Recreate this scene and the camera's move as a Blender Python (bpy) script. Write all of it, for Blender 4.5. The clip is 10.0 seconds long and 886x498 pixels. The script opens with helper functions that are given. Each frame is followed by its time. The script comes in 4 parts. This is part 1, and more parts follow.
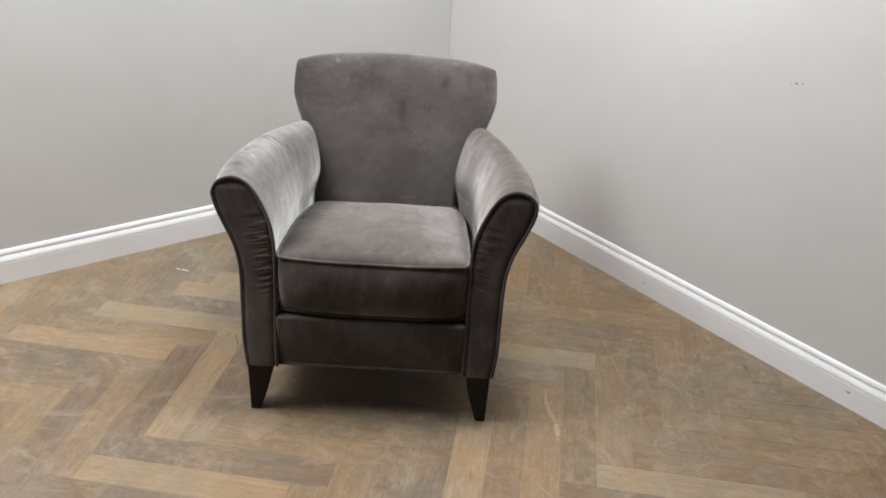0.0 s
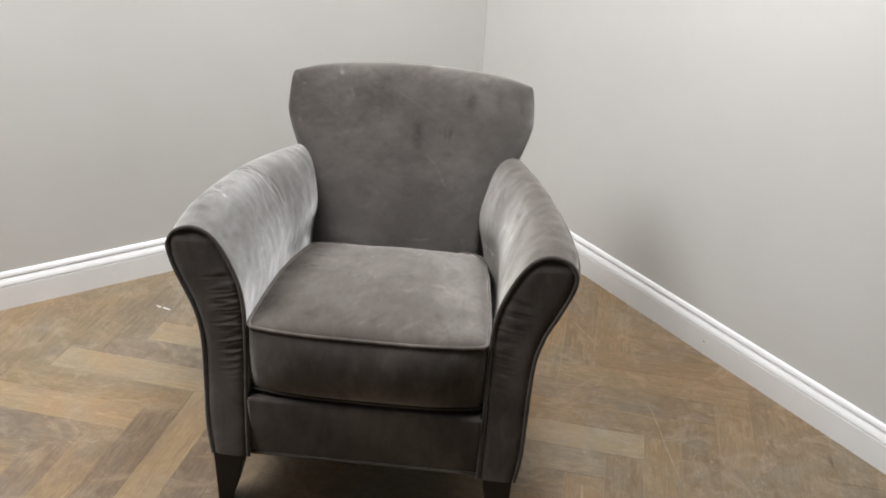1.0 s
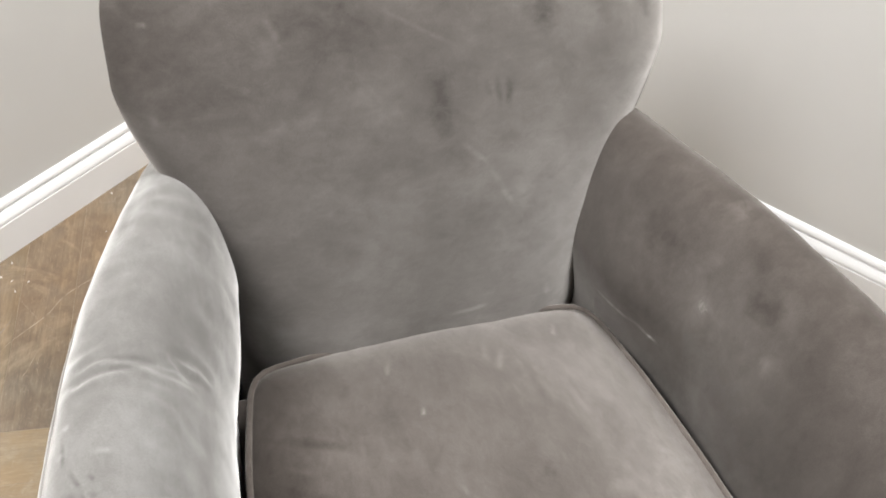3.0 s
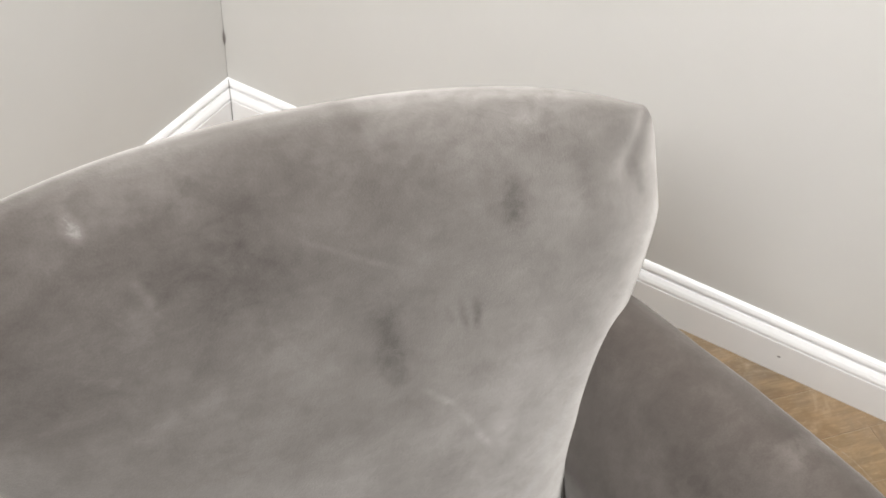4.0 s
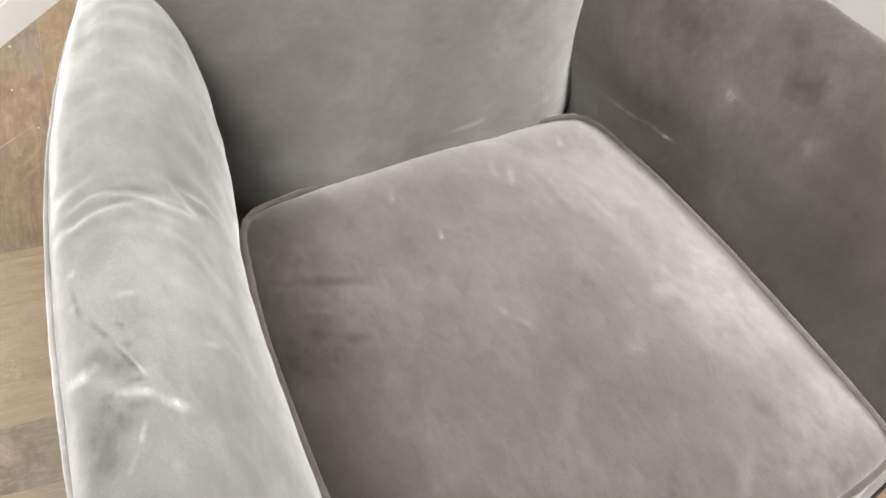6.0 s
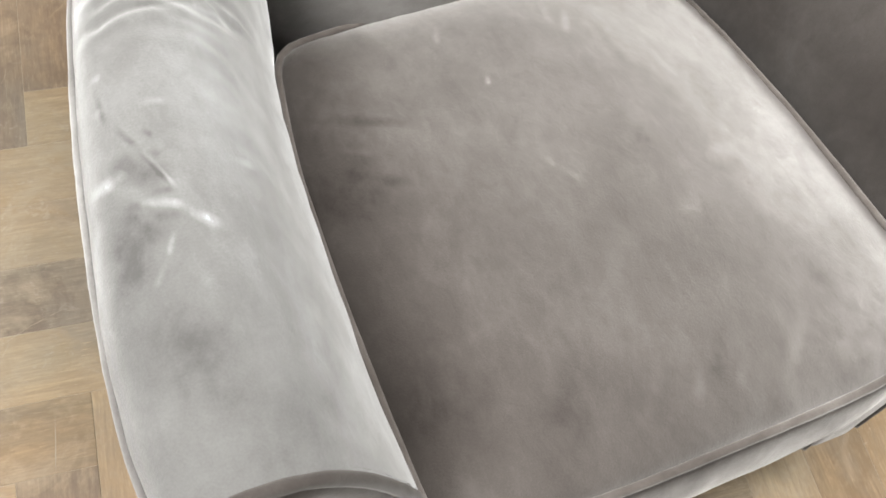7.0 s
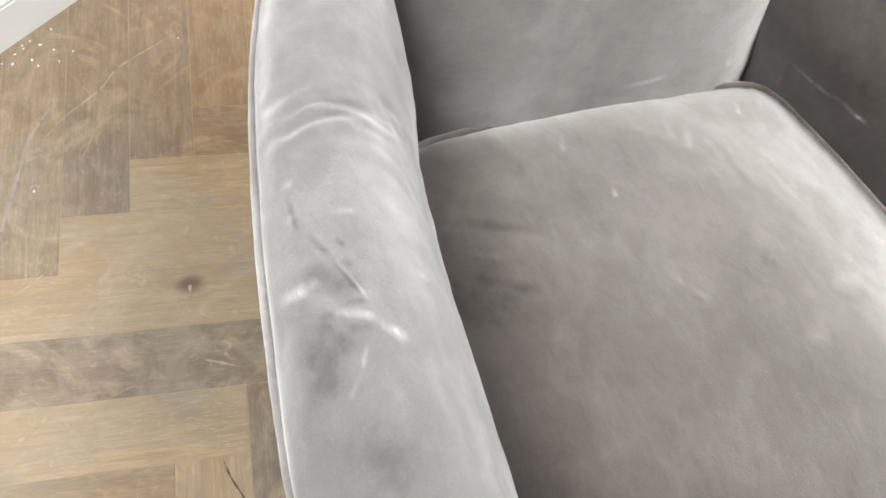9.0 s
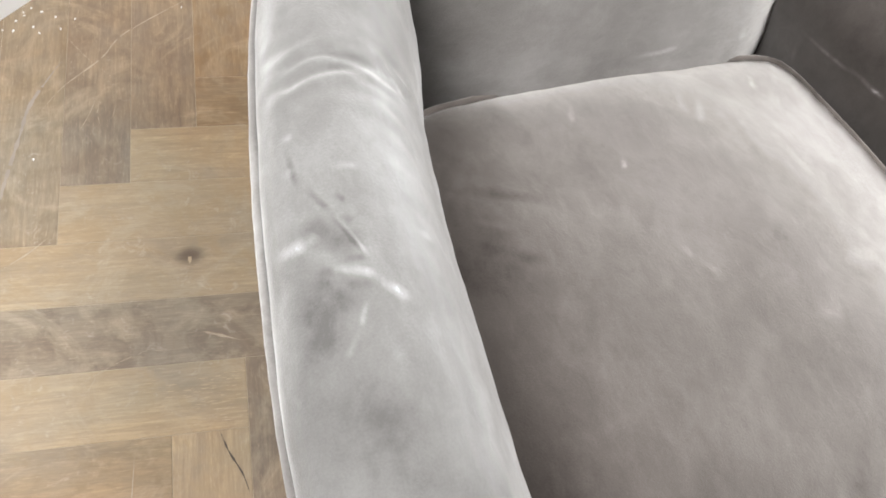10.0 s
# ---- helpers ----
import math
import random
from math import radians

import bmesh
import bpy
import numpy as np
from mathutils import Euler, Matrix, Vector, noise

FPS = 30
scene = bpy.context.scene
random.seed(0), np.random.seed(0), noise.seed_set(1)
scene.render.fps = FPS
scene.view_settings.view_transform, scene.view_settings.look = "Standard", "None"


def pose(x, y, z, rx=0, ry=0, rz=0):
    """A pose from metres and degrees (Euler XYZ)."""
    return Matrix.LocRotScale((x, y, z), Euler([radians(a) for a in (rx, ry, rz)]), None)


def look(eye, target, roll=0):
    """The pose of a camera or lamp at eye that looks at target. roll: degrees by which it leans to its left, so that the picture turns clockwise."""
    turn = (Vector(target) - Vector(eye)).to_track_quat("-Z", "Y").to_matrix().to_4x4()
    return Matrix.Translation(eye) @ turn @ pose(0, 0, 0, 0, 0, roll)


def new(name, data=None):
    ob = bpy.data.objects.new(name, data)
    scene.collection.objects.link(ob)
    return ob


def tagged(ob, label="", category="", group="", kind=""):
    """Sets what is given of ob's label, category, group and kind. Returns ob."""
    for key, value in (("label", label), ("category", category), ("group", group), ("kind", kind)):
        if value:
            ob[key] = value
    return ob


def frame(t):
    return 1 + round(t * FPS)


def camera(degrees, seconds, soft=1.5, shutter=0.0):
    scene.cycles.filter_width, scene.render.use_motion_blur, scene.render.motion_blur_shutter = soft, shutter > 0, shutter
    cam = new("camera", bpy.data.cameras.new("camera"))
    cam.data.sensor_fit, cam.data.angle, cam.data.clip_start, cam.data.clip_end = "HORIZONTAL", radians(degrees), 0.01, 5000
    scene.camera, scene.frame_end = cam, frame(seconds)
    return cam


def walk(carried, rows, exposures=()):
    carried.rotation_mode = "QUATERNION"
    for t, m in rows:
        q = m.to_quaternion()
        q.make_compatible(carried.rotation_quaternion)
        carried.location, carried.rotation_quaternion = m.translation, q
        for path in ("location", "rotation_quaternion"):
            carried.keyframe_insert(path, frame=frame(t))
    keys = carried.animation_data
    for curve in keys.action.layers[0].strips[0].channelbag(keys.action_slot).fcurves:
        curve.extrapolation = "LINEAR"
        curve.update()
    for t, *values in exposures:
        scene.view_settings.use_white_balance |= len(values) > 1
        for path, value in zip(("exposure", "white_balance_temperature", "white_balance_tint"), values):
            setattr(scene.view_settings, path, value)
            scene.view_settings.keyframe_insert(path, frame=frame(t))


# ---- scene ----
cam = camera(54.7, 10.0, soft=1.8)
PATH = [
    (0, (0.184, -2.249, 1.452), (0.175, -0.462, 0.554), 3.1),
    (0.5, (0.237, -2.052, 1.396), (0.232, -0.25, 0.529), 5.9),
    (1, (0.225, -1.758, 1.408), (0.12, 0.006, 0.472), 3.3),
    (1.5, (0.043, -1.443, 1.35), (-0.024, 0.279, 0.335), 3.6),
    (2, (-0.017, -1.094, 1.302), (0.084, 0.555, 0.174), 4.6),
    (2.2, (-0.051, -0.934, 1.284), (0.099, 0.68, 0.113), 4.1),
    (3.3, (-0.27, -0.34, 1.248), (0.394, 0.783, -0.266), 11.3),
    (3.5, (-0.249, -0.282, 1.258), (0.478, 0.844, -0.226), 11.6),
    (4, (-0.161, -0.115, 1.228), (0.545, 1.04, -0.244), 9.3),
    (4.5, (-0.226, -0.123, 1.21), (0.468, 1.014, -0.282), 9.8),
    (5, (-0.355, -0.231, 1.192), (0.458, 0.797, -0.319), 11.1),
    (5.3, (-0.383, -0.277, 1.177), (0.47, 0.687, -0.354), 12.5),
    (5.5, (-0.389, -0.309, 1.162), (0.475, 0.629, -0.38), 13.9),
    (6, (-0.337, -0.391, 1.131), (0.342, 0.516, -0.517), 13.9),
    (6.2, (-0.328, -0.402, 1.109), (0.286, 0.44, -0.598), 14.7),
    (7.3, (-0.353, -0.393, 1.075), (0.189, 0.316, -0.715), 17.4),
    (7.5, (-0.356, -0.384, 1.085), (0.182, 0.319, -0.708), 17.0),
    (8, (-0.387, -0.359, 1.091), (0.13, 0.444, -0.667), 15.2),
    (8.5, (-0.409, -0.358, 1.085), (0.112, 0.493, -0.648), 15.5),
    (9, (-0.427, -0.346, 1.083), (0.109, 0.529, -0.633), 16.5),
    (9.5, (-0.435, -0.344, 1.061), (0.096, 0.527, -0.659), 16.7),
    (10, (-0.425, -0.353, 1.059), (0.097, 0.501, -0.672), 17.4),
]
EXPOSURES = [
    (0.0, 0.17, 6250, 10), (0.5, 0.12, 6300, 10), (1.0, 0.23, 6350, 10), (1.5, 0.28, 6550, 10), (2.0, 0.34, 6450, 10), (3.4, 0.54, 6500, 10),
    (4.4, 0.52, 6500, 10), (5.0, 0.57, 6550, 10), (6.2, 0.74, 6400, 9), (7.6, 0.70, 6350, 8), (10.0, 0.69, 6300, 10),
]
walk(cam, [(t, look(eye, target, roll)) for t, eye, target, roll in PATH], EXPOSURES)

# ---- plan of the room: a along the left wall, b along the right wall, from their corner ----
CORNER = Vector((0.147, 1.340, 0.0))
TURN = radians(38.07)
ALONG_L = Vector((-math.cos(TURN), -math.sin(TURN), 0))
ALONG_R = Vector((math.sin(TURN), -math.cos(TURN), 0))
LEN_L, LEN_R, HIGH, THICK = 4.0, 4.3, 2.5, 0.12


def room(a, b, z=0.0):
    return CORNER + ALONG_L * a + ALONG_R * b + Vector((0, 0, z))


# ---- world and lamps ----
world = bpy.data.worlds.new("world")
scene.world = world
world.use_nodes = True
sky = world.node_tree.nodes.new("ShaderNodeTexSky")
sky.sky_type, sky.sun_disc = "NISHITA", False
sky.sun_elevation, sky.sun_rotation = radians(40), radians(120)
world.node_tree.links.new(sky.outputs[0], world.node_tree.nodes["Background"].inputs[0])
world.node_tree.nodes["Background"].inputs[1].default_value = 0.08


def ceiling_lamp(x, y, sx, sy, power, colour=(1.0, 0.99, 0.98)):
    data = bpy.data.lights.new("ceiling_lamp", "AREA")
    data.shape, data.size, data.size_y, data.energy, data.color = "RECTANGLE", sx, sy, power, colour
    ob = new("ceiling_lamp", data)
    ob.matrix_world = Matrix.Translation((x, y, HIGH - 0.02)) @ Matrix.Rotation(TURN, 4, "Z")
    return ob


ceiling_lamp(-1.62, -0.50, 1.15, 1.15, 80)
ceiling_lamp(0.40, -0.05, 0.6, 0.6, 42)


# ---- materials ----
class Mat:
    """A node material with short calls for its nodes."""

    def __init__(self, name):
        self.m = bpy.data.materials.new(name)
        self.m.use_nodes = True
        self.t = self.m.node_tree
        self.b = self.t.nodes["Principled BSDF"]

    def node(self, kind):
        return self.t.nodes.new("ShaderNode" + kind)

    def put(self, socket, value):
        if isinstance(value, bpy.types.NodeSocket):
            self.t.links.new(value, socket)
        else:
            socket.default_value = value

    def coords(self, scale=(1, 1, 1), shift=None, out="Object"):
        c = self.node("TexCoord").outputs[out]
        mp = self.node("Mapping")
        self.put(mp.inputs["Vector"], c)
        mp.inputs["Scale"].default_value = scale
        if shift is not None:
            self.put(mp.inputs["Location"], shift)
        return mp.outputs[0]

    def noise(self, vec, scale, detail=4.0, rough=0.55, distort=0.0):
        n = self.node("TexNoise")
        self.put(n.inputs["Vector"], vec)
        n.inputs["Scale"].default_value = scale
        n.inputs["Detail"].default_value = detail
        n.inputs["Roughness"].default_value = rough
        n.inputs["Distortion"].default_value = distort
        return n.outputs[0]

    def ramp(self, fac, *stops):
        r = self.node("ValToRGB")
        self.put(r.inputs[0], fac)
        e = r.color_ramp.elements
        while len(e) < len(stops):
            e.new(0.5)
        for el, (p, c) in zip(e, stops):
            el.position = p
            el.color = (*c, 1) if isinstance(c, tuple) else (c, c, c, 1)
        return r.outputs[0]

    def mix(self, fac, a, b, blend="MIX"):
        n = self.node("Mix")
        n.data_type, n.blend_type = "RGBA", blend
        self.put(n.inputs[0], fac)
        self.put(n.inputs[6], (*a, 1) if isinstance(a, tuple) else a)
        self.put(n.inputs[7], (*b, 1) if isinstance(b, tuple) else b)
        return n.outputs[2]

    def math(self, op, a, b=0.0, c=0.0):
        n = self.node("Math")
        n.operation = op
        for i, v in enumerate((a, b, c)):
            self.put(n.inputs[i], v)
        return n.outputs[0]

    def vec(self, op, a, b=None, value=True):
        n = self.node("VectorMath")
        n.operation = op
        self.put(n.inputs[0], a)
        if b is not None:
            self.put(n.inputs[1], b)
        return n.outputs["Value"] if value else n.outputs["Vector"]

    def bump(self, height, strength, distance, normal=None):
        n = self.node("Bump")
        self.put(n.inputs["Height"], height)
        n.inputs["Strength"].default_value = strength
        n.inputs["Distance"].default_value = distance
        if normal is not None:
            self.put(n.inputs["Normal"], normal)
        return n.outputs[0]

    def stroke(self, row, plane, warp):
        """1 along a stroke, fading out to 0 with a ragged edge.
        row: from u, v to u, v, width; plane: the two axes that count; warp: a noise colour that frays it."""
        i, j = ("xyz".index(axis) for axis in plane)
        flat, a, b = Vector(), Vector(), Vector()
        flat[i] = flat[j] = 1.0
        a[i], a[j], b[i], b[j] = row[:4]
        width = row[4]
        way = b - a
        p = self.node("TexCoord").outputs["Object"]
        fray = self.vec("SUBTRACT", warp, (0.5, 0.5, 0.5), value=False)
        fray = self.vec("MULTIPLY", fray, tuple(Vector((1, 1, 1)) * min(1.1 * width + 60 * width**2, 0.05)), value=False)
        off = self.vec("MULTIPLY", self.vec("ADD", p, fray, value=False), tuple(flat), value=False)
        off = self.vec("SUBTRACT", off, tuple(a), value=False)
        k = self.math("MULTIPLY", self.vec("DOT_PRODUCT", off, tuple(way)), 1 / max(way.length_squared, 1e-9))
        n = self.node("Clamp")
        self.put(n.inputs[0], k)
        sc = self.node("VectorMath")
        sc.operation = "SCALE"
        sc.inputs[0].default_value = tuple(way)
        self.put(sc.inputs["Scale"], n.outputs[0])
        d = self.vec("DISTANCE", off, sc.outputs["Vector"])
        r = self.node("MapRange")
        r.interpolation_type = "SMOOTHSTEP"
        self.put(r.inputs[0], d)
        r.inputs[1].default_value, r.inputs[2].default_value = width * 1.7, 0.0
        r.inputs[3].default_value, r.inputs[4].default_value = 0.0, 1.0
        if way.length < 3 * width:
            return r.outputs[0]
        # a long stroke starts faint, bears down and lifts off
        lift = self.ramp(n.outputs[0], (0.0, 0.0), (0.45, 0.75), (0.78, 1.0), (1.0, 0.15))
        return self.math("MULTIPLY", r.outputs[0], lift)

    def set(self, **values):
        for key, v in values.items():
            self.put(self.b.inputs[key.replace("_", " ")], v)
        return self.m


def velvet(name, lean=(0, 0, 0), ground_gain=1.0, strokes=(), plane="xy", grain=(1.0, 1.0, 0.5), contrast=1.0, spread=0.48, shine=1.0, cool=0.0):
    """Worn taupe velvet: a ground under a pile that leans one way and shines when seen from its side.
    Its gain on the ground colour puts each part's sheen and brightness into the paint.
    strokes: brushed marks and painted-in sheen or shade on the given plane, rows of (u, v, u, v, width, amount), paler
    or (below 0) darker."""
    m = Mat(name)
    c = m.coords()
    broad = m.noise(c, 5.0, 2.0, 0.45, 0.2)
    brushed = m.noise(m.coords(grain), 34.0, 3.0, 0.55, 0.4)
    fine = m.noise(c, 700.0, 2.0, 0.6)
    nap = m.math("ADD", m.math("MULTIPLY", broad, 0.55 * contrast), m.math("MULTIPLY", brushed, 0.38 * contrast))
    nap = m.math("ADD", nap, 0.5 - 0.465 * contrast)
    crush = m.noise(m.coords(grain), 75.0, 4.0, 0.65, 0.8)
    nap = m.math("ADD", nap, m.math("MULTIPLY_ADD", crush, 0.17, -0.085))
    # zones where a hand has swept the pile over, with soft but definite edges
    swept = m.ramp(m.noise(m.coords(grain), 7.0, 4.0, 0.5, 1.2), (0.38, 0.0), (0.46, 0.42), (0.53, 0.52), (0.62, 1.0))
    nap = m.math("ADD", nap, m.math("MULTIPLY_ADD", swept, 0.10, -0.05))
    fibre = m.noise(m.coords(tuple(3.0 if g == 1.0 else 0.6 * g for g in grain)), 60.0, 3.0, 0.6, 0.5)
    nap = m.math("ADD", nap, m.math("MULTIPLY_ADD", fibre, 0.04, -0.02))
    fray = m.node("TexNoise")
    m.put(fray.inputs["Vector"], c)
    fray.inputs["Scale"].default_value, fray.inputs["Detail"].default_value = 55.0, 3.0
    nap = m.math("ADD", nap, m.math("MULTIPLY_ADD", fine, 0.14, -0.07))
    streak = m.noise(m.coords(grain), 48.0, 4.0, 0.65, 0.8)
    # brushed marks, plus rows that paint in sheen or shade
    for row in strokes:
        worn = m.math("MULTIPLY", m.stroke(row, plane, fray.outputs["Color"]), m.math("MULTIPLY_ADD", streak, 2.4, -0.3))
        nap = m.math("ADD", nap, m.math("MULTIPLY", worn, 1.05 * row[5]))
    k = ground_gain
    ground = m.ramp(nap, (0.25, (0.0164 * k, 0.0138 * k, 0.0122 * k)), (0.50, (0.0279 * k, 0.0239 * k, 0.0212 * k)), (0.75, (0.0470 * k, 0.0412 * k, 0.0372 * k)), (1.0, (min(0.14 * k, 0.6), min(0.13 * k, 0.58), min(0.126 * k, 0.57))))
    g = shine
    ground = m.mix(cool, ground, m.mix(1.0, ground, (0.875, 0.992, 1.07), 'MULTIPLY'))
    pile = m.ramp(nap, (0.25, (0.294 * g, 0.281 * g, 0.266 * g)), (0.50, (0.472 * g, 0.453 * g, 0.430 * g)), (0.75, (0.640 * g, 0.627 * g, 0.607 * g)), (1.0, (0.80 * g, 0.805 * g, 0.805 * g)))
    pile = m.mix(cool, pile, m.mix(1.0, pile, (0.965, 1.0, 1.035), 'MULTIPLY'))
    relief = m.bump(brushed, 0.09, 0.003, m.bump(fine, 0.2, 0.0008))
    along = m.vec("DOT_PRODUCT", relief, lean)
    part_n = m.node("VectorMath")
    part_n.operation = "SCALE"
    m.put(part_n.inputs[0], relief)
    m.put(part_n.inputs["Scale"], m.math("SUBTRACT", 1.0, along))
    tilt = m.vec("ADD", part_n.outputs["Vector"], lean, value=False)
    tilt = m.vec("NORMALIZE", tilt, value=False)
    diff = m.node("BsdfDiffuse")
    m.put(diff.inputs["Color"], ground)
    m.put(diff.inputs["Normal"], relief)
    sheen = m.node("BsdfSheen")
    m.put(sheen.inputs["Color"], pile)
    sheen.inputs["Roughness"].default_value = spread
    m.put(sheen.inputs["Normal"], tilt)
    both = m.node("AddShader")
    m.t.links.new(diff.outputs[0], both.inputs[0])
    m.t.links.new(sheen.outputs[0], both.inputs[1])
    m.t.links.new(both.outputs[0], m.t.nodes["Material Output"].inputs["Surface"])
    return m.m


def plain(name, low, high, scale, rough, bump=0.0, size=0.001, spec=0.5):
    m = Mat(name)
    n = m.noise(m.coords(), scale, 5.0, 0.6)
    f = m.noise(m.coords(), scale * 14, 3.0, 0.6)
    m.set(Base_Color=m.ramp(n, (0.3, low), (0.7, high)), Roughness=m.math("MULTIPLY_ADD", f, 0.2, rough - 0.1), Specular_IOR_Level=spec)
    if bump:
        m.set(Normal=m.bump(f, bump, size))
    return m.m


def plank_wood(name, *tones, joined=False):
    """Greyed, worn oak: each plank has its own tone; grain, knots, grey traffic stains and pale scuffs."""
    m = Mat(name)
    rnd = m.node("NewGeometry").outputs["Random Per Island"] if joined else m.node("ObjectInfo").outputs["Random"]
    place = m.node("CombineXYZ")
    for i, k in enumerate((37.0, 91.0, 13.0)):
        m.put(place.inputs[i], m.math("MULTIPLY", rnd, k))
    long = m.coords((1.0, 12.0, 1.0), place.outputs[0])
    grain = m.noise(long, 8.0, 5.0, 0.6, 1.0)
    fine = m.noise(m.coords((1.0, 34.0, 1.0), place.outputs[0]), 11.0, 4.0, 0.65, 0.3)
    cloud = m.noise(m.coords((1.0, 1.6, 1.0), place.outputs[0]), 5.5, 4.0, 0.6, 0.8)
    world_p = m.node("NewGeometry").outputs["Position"]
    wear = m.noise(world_p, 3.2, 5.0, 0.62, 0.5)
    mottle = m.noise(m.coords((1.0, 2.6, 1.0), place.outputs[0]), 17.0, 5.0, 0.68, 0.9)
    pick = m.ramp(rnd, *[(k / (len(tones) - 1), tone) for k, tone in enumerate(tones)])
    dark = m.mix(0.42, pick, (0.090, 0.066, 0.048))
    pale = m.mix(0.28, pick, (0.44, 0.345, 0.225))
    col = m.mix(m.ramp(grain, (0.32, 0.0), (0.72, 1.0)), dark, pale)
    col = m.mix(m.math("MULTIPLY", m.ramp(mottle, (0.50, 0.0), (0.70, 1.0)), 0.75), col, m.mix(0.5, pick, (0.085, 0.060, 0.043)))
    col = m.mix(m.math("MULTIPLY", m.ramp(fine, (0.47, 0.0), (0.65, 1.0)), 0.42), col, m.mix(0.4, pick, (0.07, 0.05, 0.036)))
    col = m.mix(m.math("MULTIPLY", m.ramp(cloud, (0.48, 0.0), (0.68, 1.0)), 0.50), col, (0.150, 0.124, 0.102))
    col = m.mix(m.math("MULTIPLY", m.ramp(wear, (0.46, 0.0), (0.66, 1.0)), 0.55), col, (0.222, 0.184, 0.140))
    stain = m.noise(world_p, 11.0, 6.0, 0.70, 1.4)
    col = m.mix(m.math("MULTIPLY", m.ramp(stain, (0.48, 0.0), (0.62, 1.0)), 0.78), col, m.mix(0.35, pick, (0.070, 0.048, 0.032)))
    faded = m.noise(world_p, 7.0, 6.0, 0.70, 1.8)
    col = m.mix(m.math("MULTIPLY", m.ramp(faded, (0.52, 0.0), (0.66, 1.0)), 0.60), col, (0.300, 0.244, 0.174))
    dusty = m.noise(world_p, 38.0, 5.0, 0.72, 1.5)
    col = m.mix(m.math("MULTIPLY", m.math("MULTIPLY", m.ramp(dusty, (0.58, 0.0), (0.70, 1.0)), m.ramp(wear, (0.40, 0.0), (0.60, 1.0))), 0.42), col, (0.40, 0.35, 0.29))
    spots = m.node("TexVoronoi")
    m.put(spots.inputs["Vector"], m.coords((1.0, 2.0, 1.0), place.outputs[0]))
    spots.inputs["Scale"].default_value = 2.3
    knot = m.ramp(m.math("ADD", spots.outputs["Distance"], m.math("MULTIPLY", mottle, 0.06)), (0.05, 1.0), (0.10, 0.0))
    col = m.mix(m.math("MULTIPLY", knot, 0.7), col, (0.060, 0.036, 0.024))
    pores = m.noise(m.coords((1.0, 9.0, 1.0), place.outputs[0]), 48.0, 4.0, 0.75, 0.5)
    col = m.mix(m.math("MULTIPLY", m.ramp(pores, (0.52, 0.0), (0.66, 1.0)), 0.34), col, m.mix(0.55, pick, (0.060, 0.043, 0.030)))
    col = m.mix(m.math("MULTIPLY", m.ramp(pores, (0.30, 1.0), (0.44, 0.0)), 0.35), col, (0.40, 0.325, 0.225))
    hue = m.noise(world_p, 2.6, 4.0, 0.6, 0.8)
    col = m.mix(0.6, col, m.mix(m.ramp(hue, (0.38, 0.0), (0.62, 1.0)), (1.14, 0.975, 0.78), (0.95, 1.0, 1.02)), "MULTIPLY")
    off = m.vec("SUBTRACT", world_p, (-0.449, 0.229, 0.0), value=False)
    eye = m.math("ADD", m.vec("LENGTH", m.vec("MULTIPLY", off, (0.75, 1.0, 0.0), value=False)), m.math("MULTIPLY_ADD", mottle, 0.014, -0.007))
    col = m.mix(m.math("MULTIPLY", m.ramp(eye, (0.006, 1.0), (0.017, 0.0)), 0.75), col, (0.055, 0.036, 0.026))
    h = m.math("ADD", m.math("MULTIPLY", fine, 0.7), m.math("MULTIPLY", grain, 0.4))
    rough = m.math("MULTIPLY_ADD", wear, 0.28, 0.34)
    return m.set(Base_Color=col, Roughness=rough, Specular_IOR_Level=0.4, Normal=m.bump(h, 0.22, 0.0012))


ON_FRONT = [
    (-0.017, 0.439, -0.022, 0.354, 0.0136, 0.20),
    (-0.129, 0.427, -0.138, 0.383, 0.0117, 0.10),
    (0.179, 0.442, 0.225, 0.425, 0.0179, 0.16),
    (-0.168, 0.431, -0.189, 0.356, 0.0179, 0.10),
    (0.063, 0.418, 0.139, 0.413, 0.0241, -0.12),
]
# copies of one velvet, lightened or darkened to paint in each part's light
VELVET = velvet("taupe_velvet", (0.0, 0.0, -0.05), 2.2, ON_FRONT, "xz", spread=0.42, shine=0.98)
# dulled copy: shade painted into arm-front cords and the cushion's lower cord
VELVET_EDGE_SHADED = velvet("taupe_velvet_edge_shaded", (0.0, 0.0, 0.0), 1.6, spread=0.5, shine=0.5)
# lightened copy: bright sheen painted into the left arm's outer cord
VELVET_RIM_LIT = velvet("taupe_velvet_rim_lit", (0.0, 0.0, 0.0), 6.5, spread=0.6, shine=1.3, cool=0.7)
VELVET_CORD = velvet("taupe_velvet_cord", (0.2, 0, 0.1), 3.4, shine=1.0)
WOOD = plank_wood("worn_oak_plank", (0.188, 0.139, 0.088), (0.250, 0.182, 0.100), (0.166, 0.127, 0.085), (0.234, 0.171, 0.102), (0.202, 0.151, 0.096), (0.272, 0.202, 0.115))
WOOD_WARM = plank_wood("ruddy_oak_plank", (0.226, 0.146, 0.070), (0.172, 0.121, 0.072), (0.284, 0.194, 0.098), (0.200, 0.128, 0.062), (0.250, 0.174, 0.092), (0.160, 0.110, 0.066))
WOOD_PALE = plank_wood("pale_oak_plank", (0.330, 0.238, 0.138), (0.352, 0.264, 0.158), (0.318, 0.225, 0.128))
WOOD_DARK = plank_wood("greyed_oak_plank", (0.170, 0.128, 0.092), (0.152, 0.114, 0.080), (0.182, 0.136, 0.096))
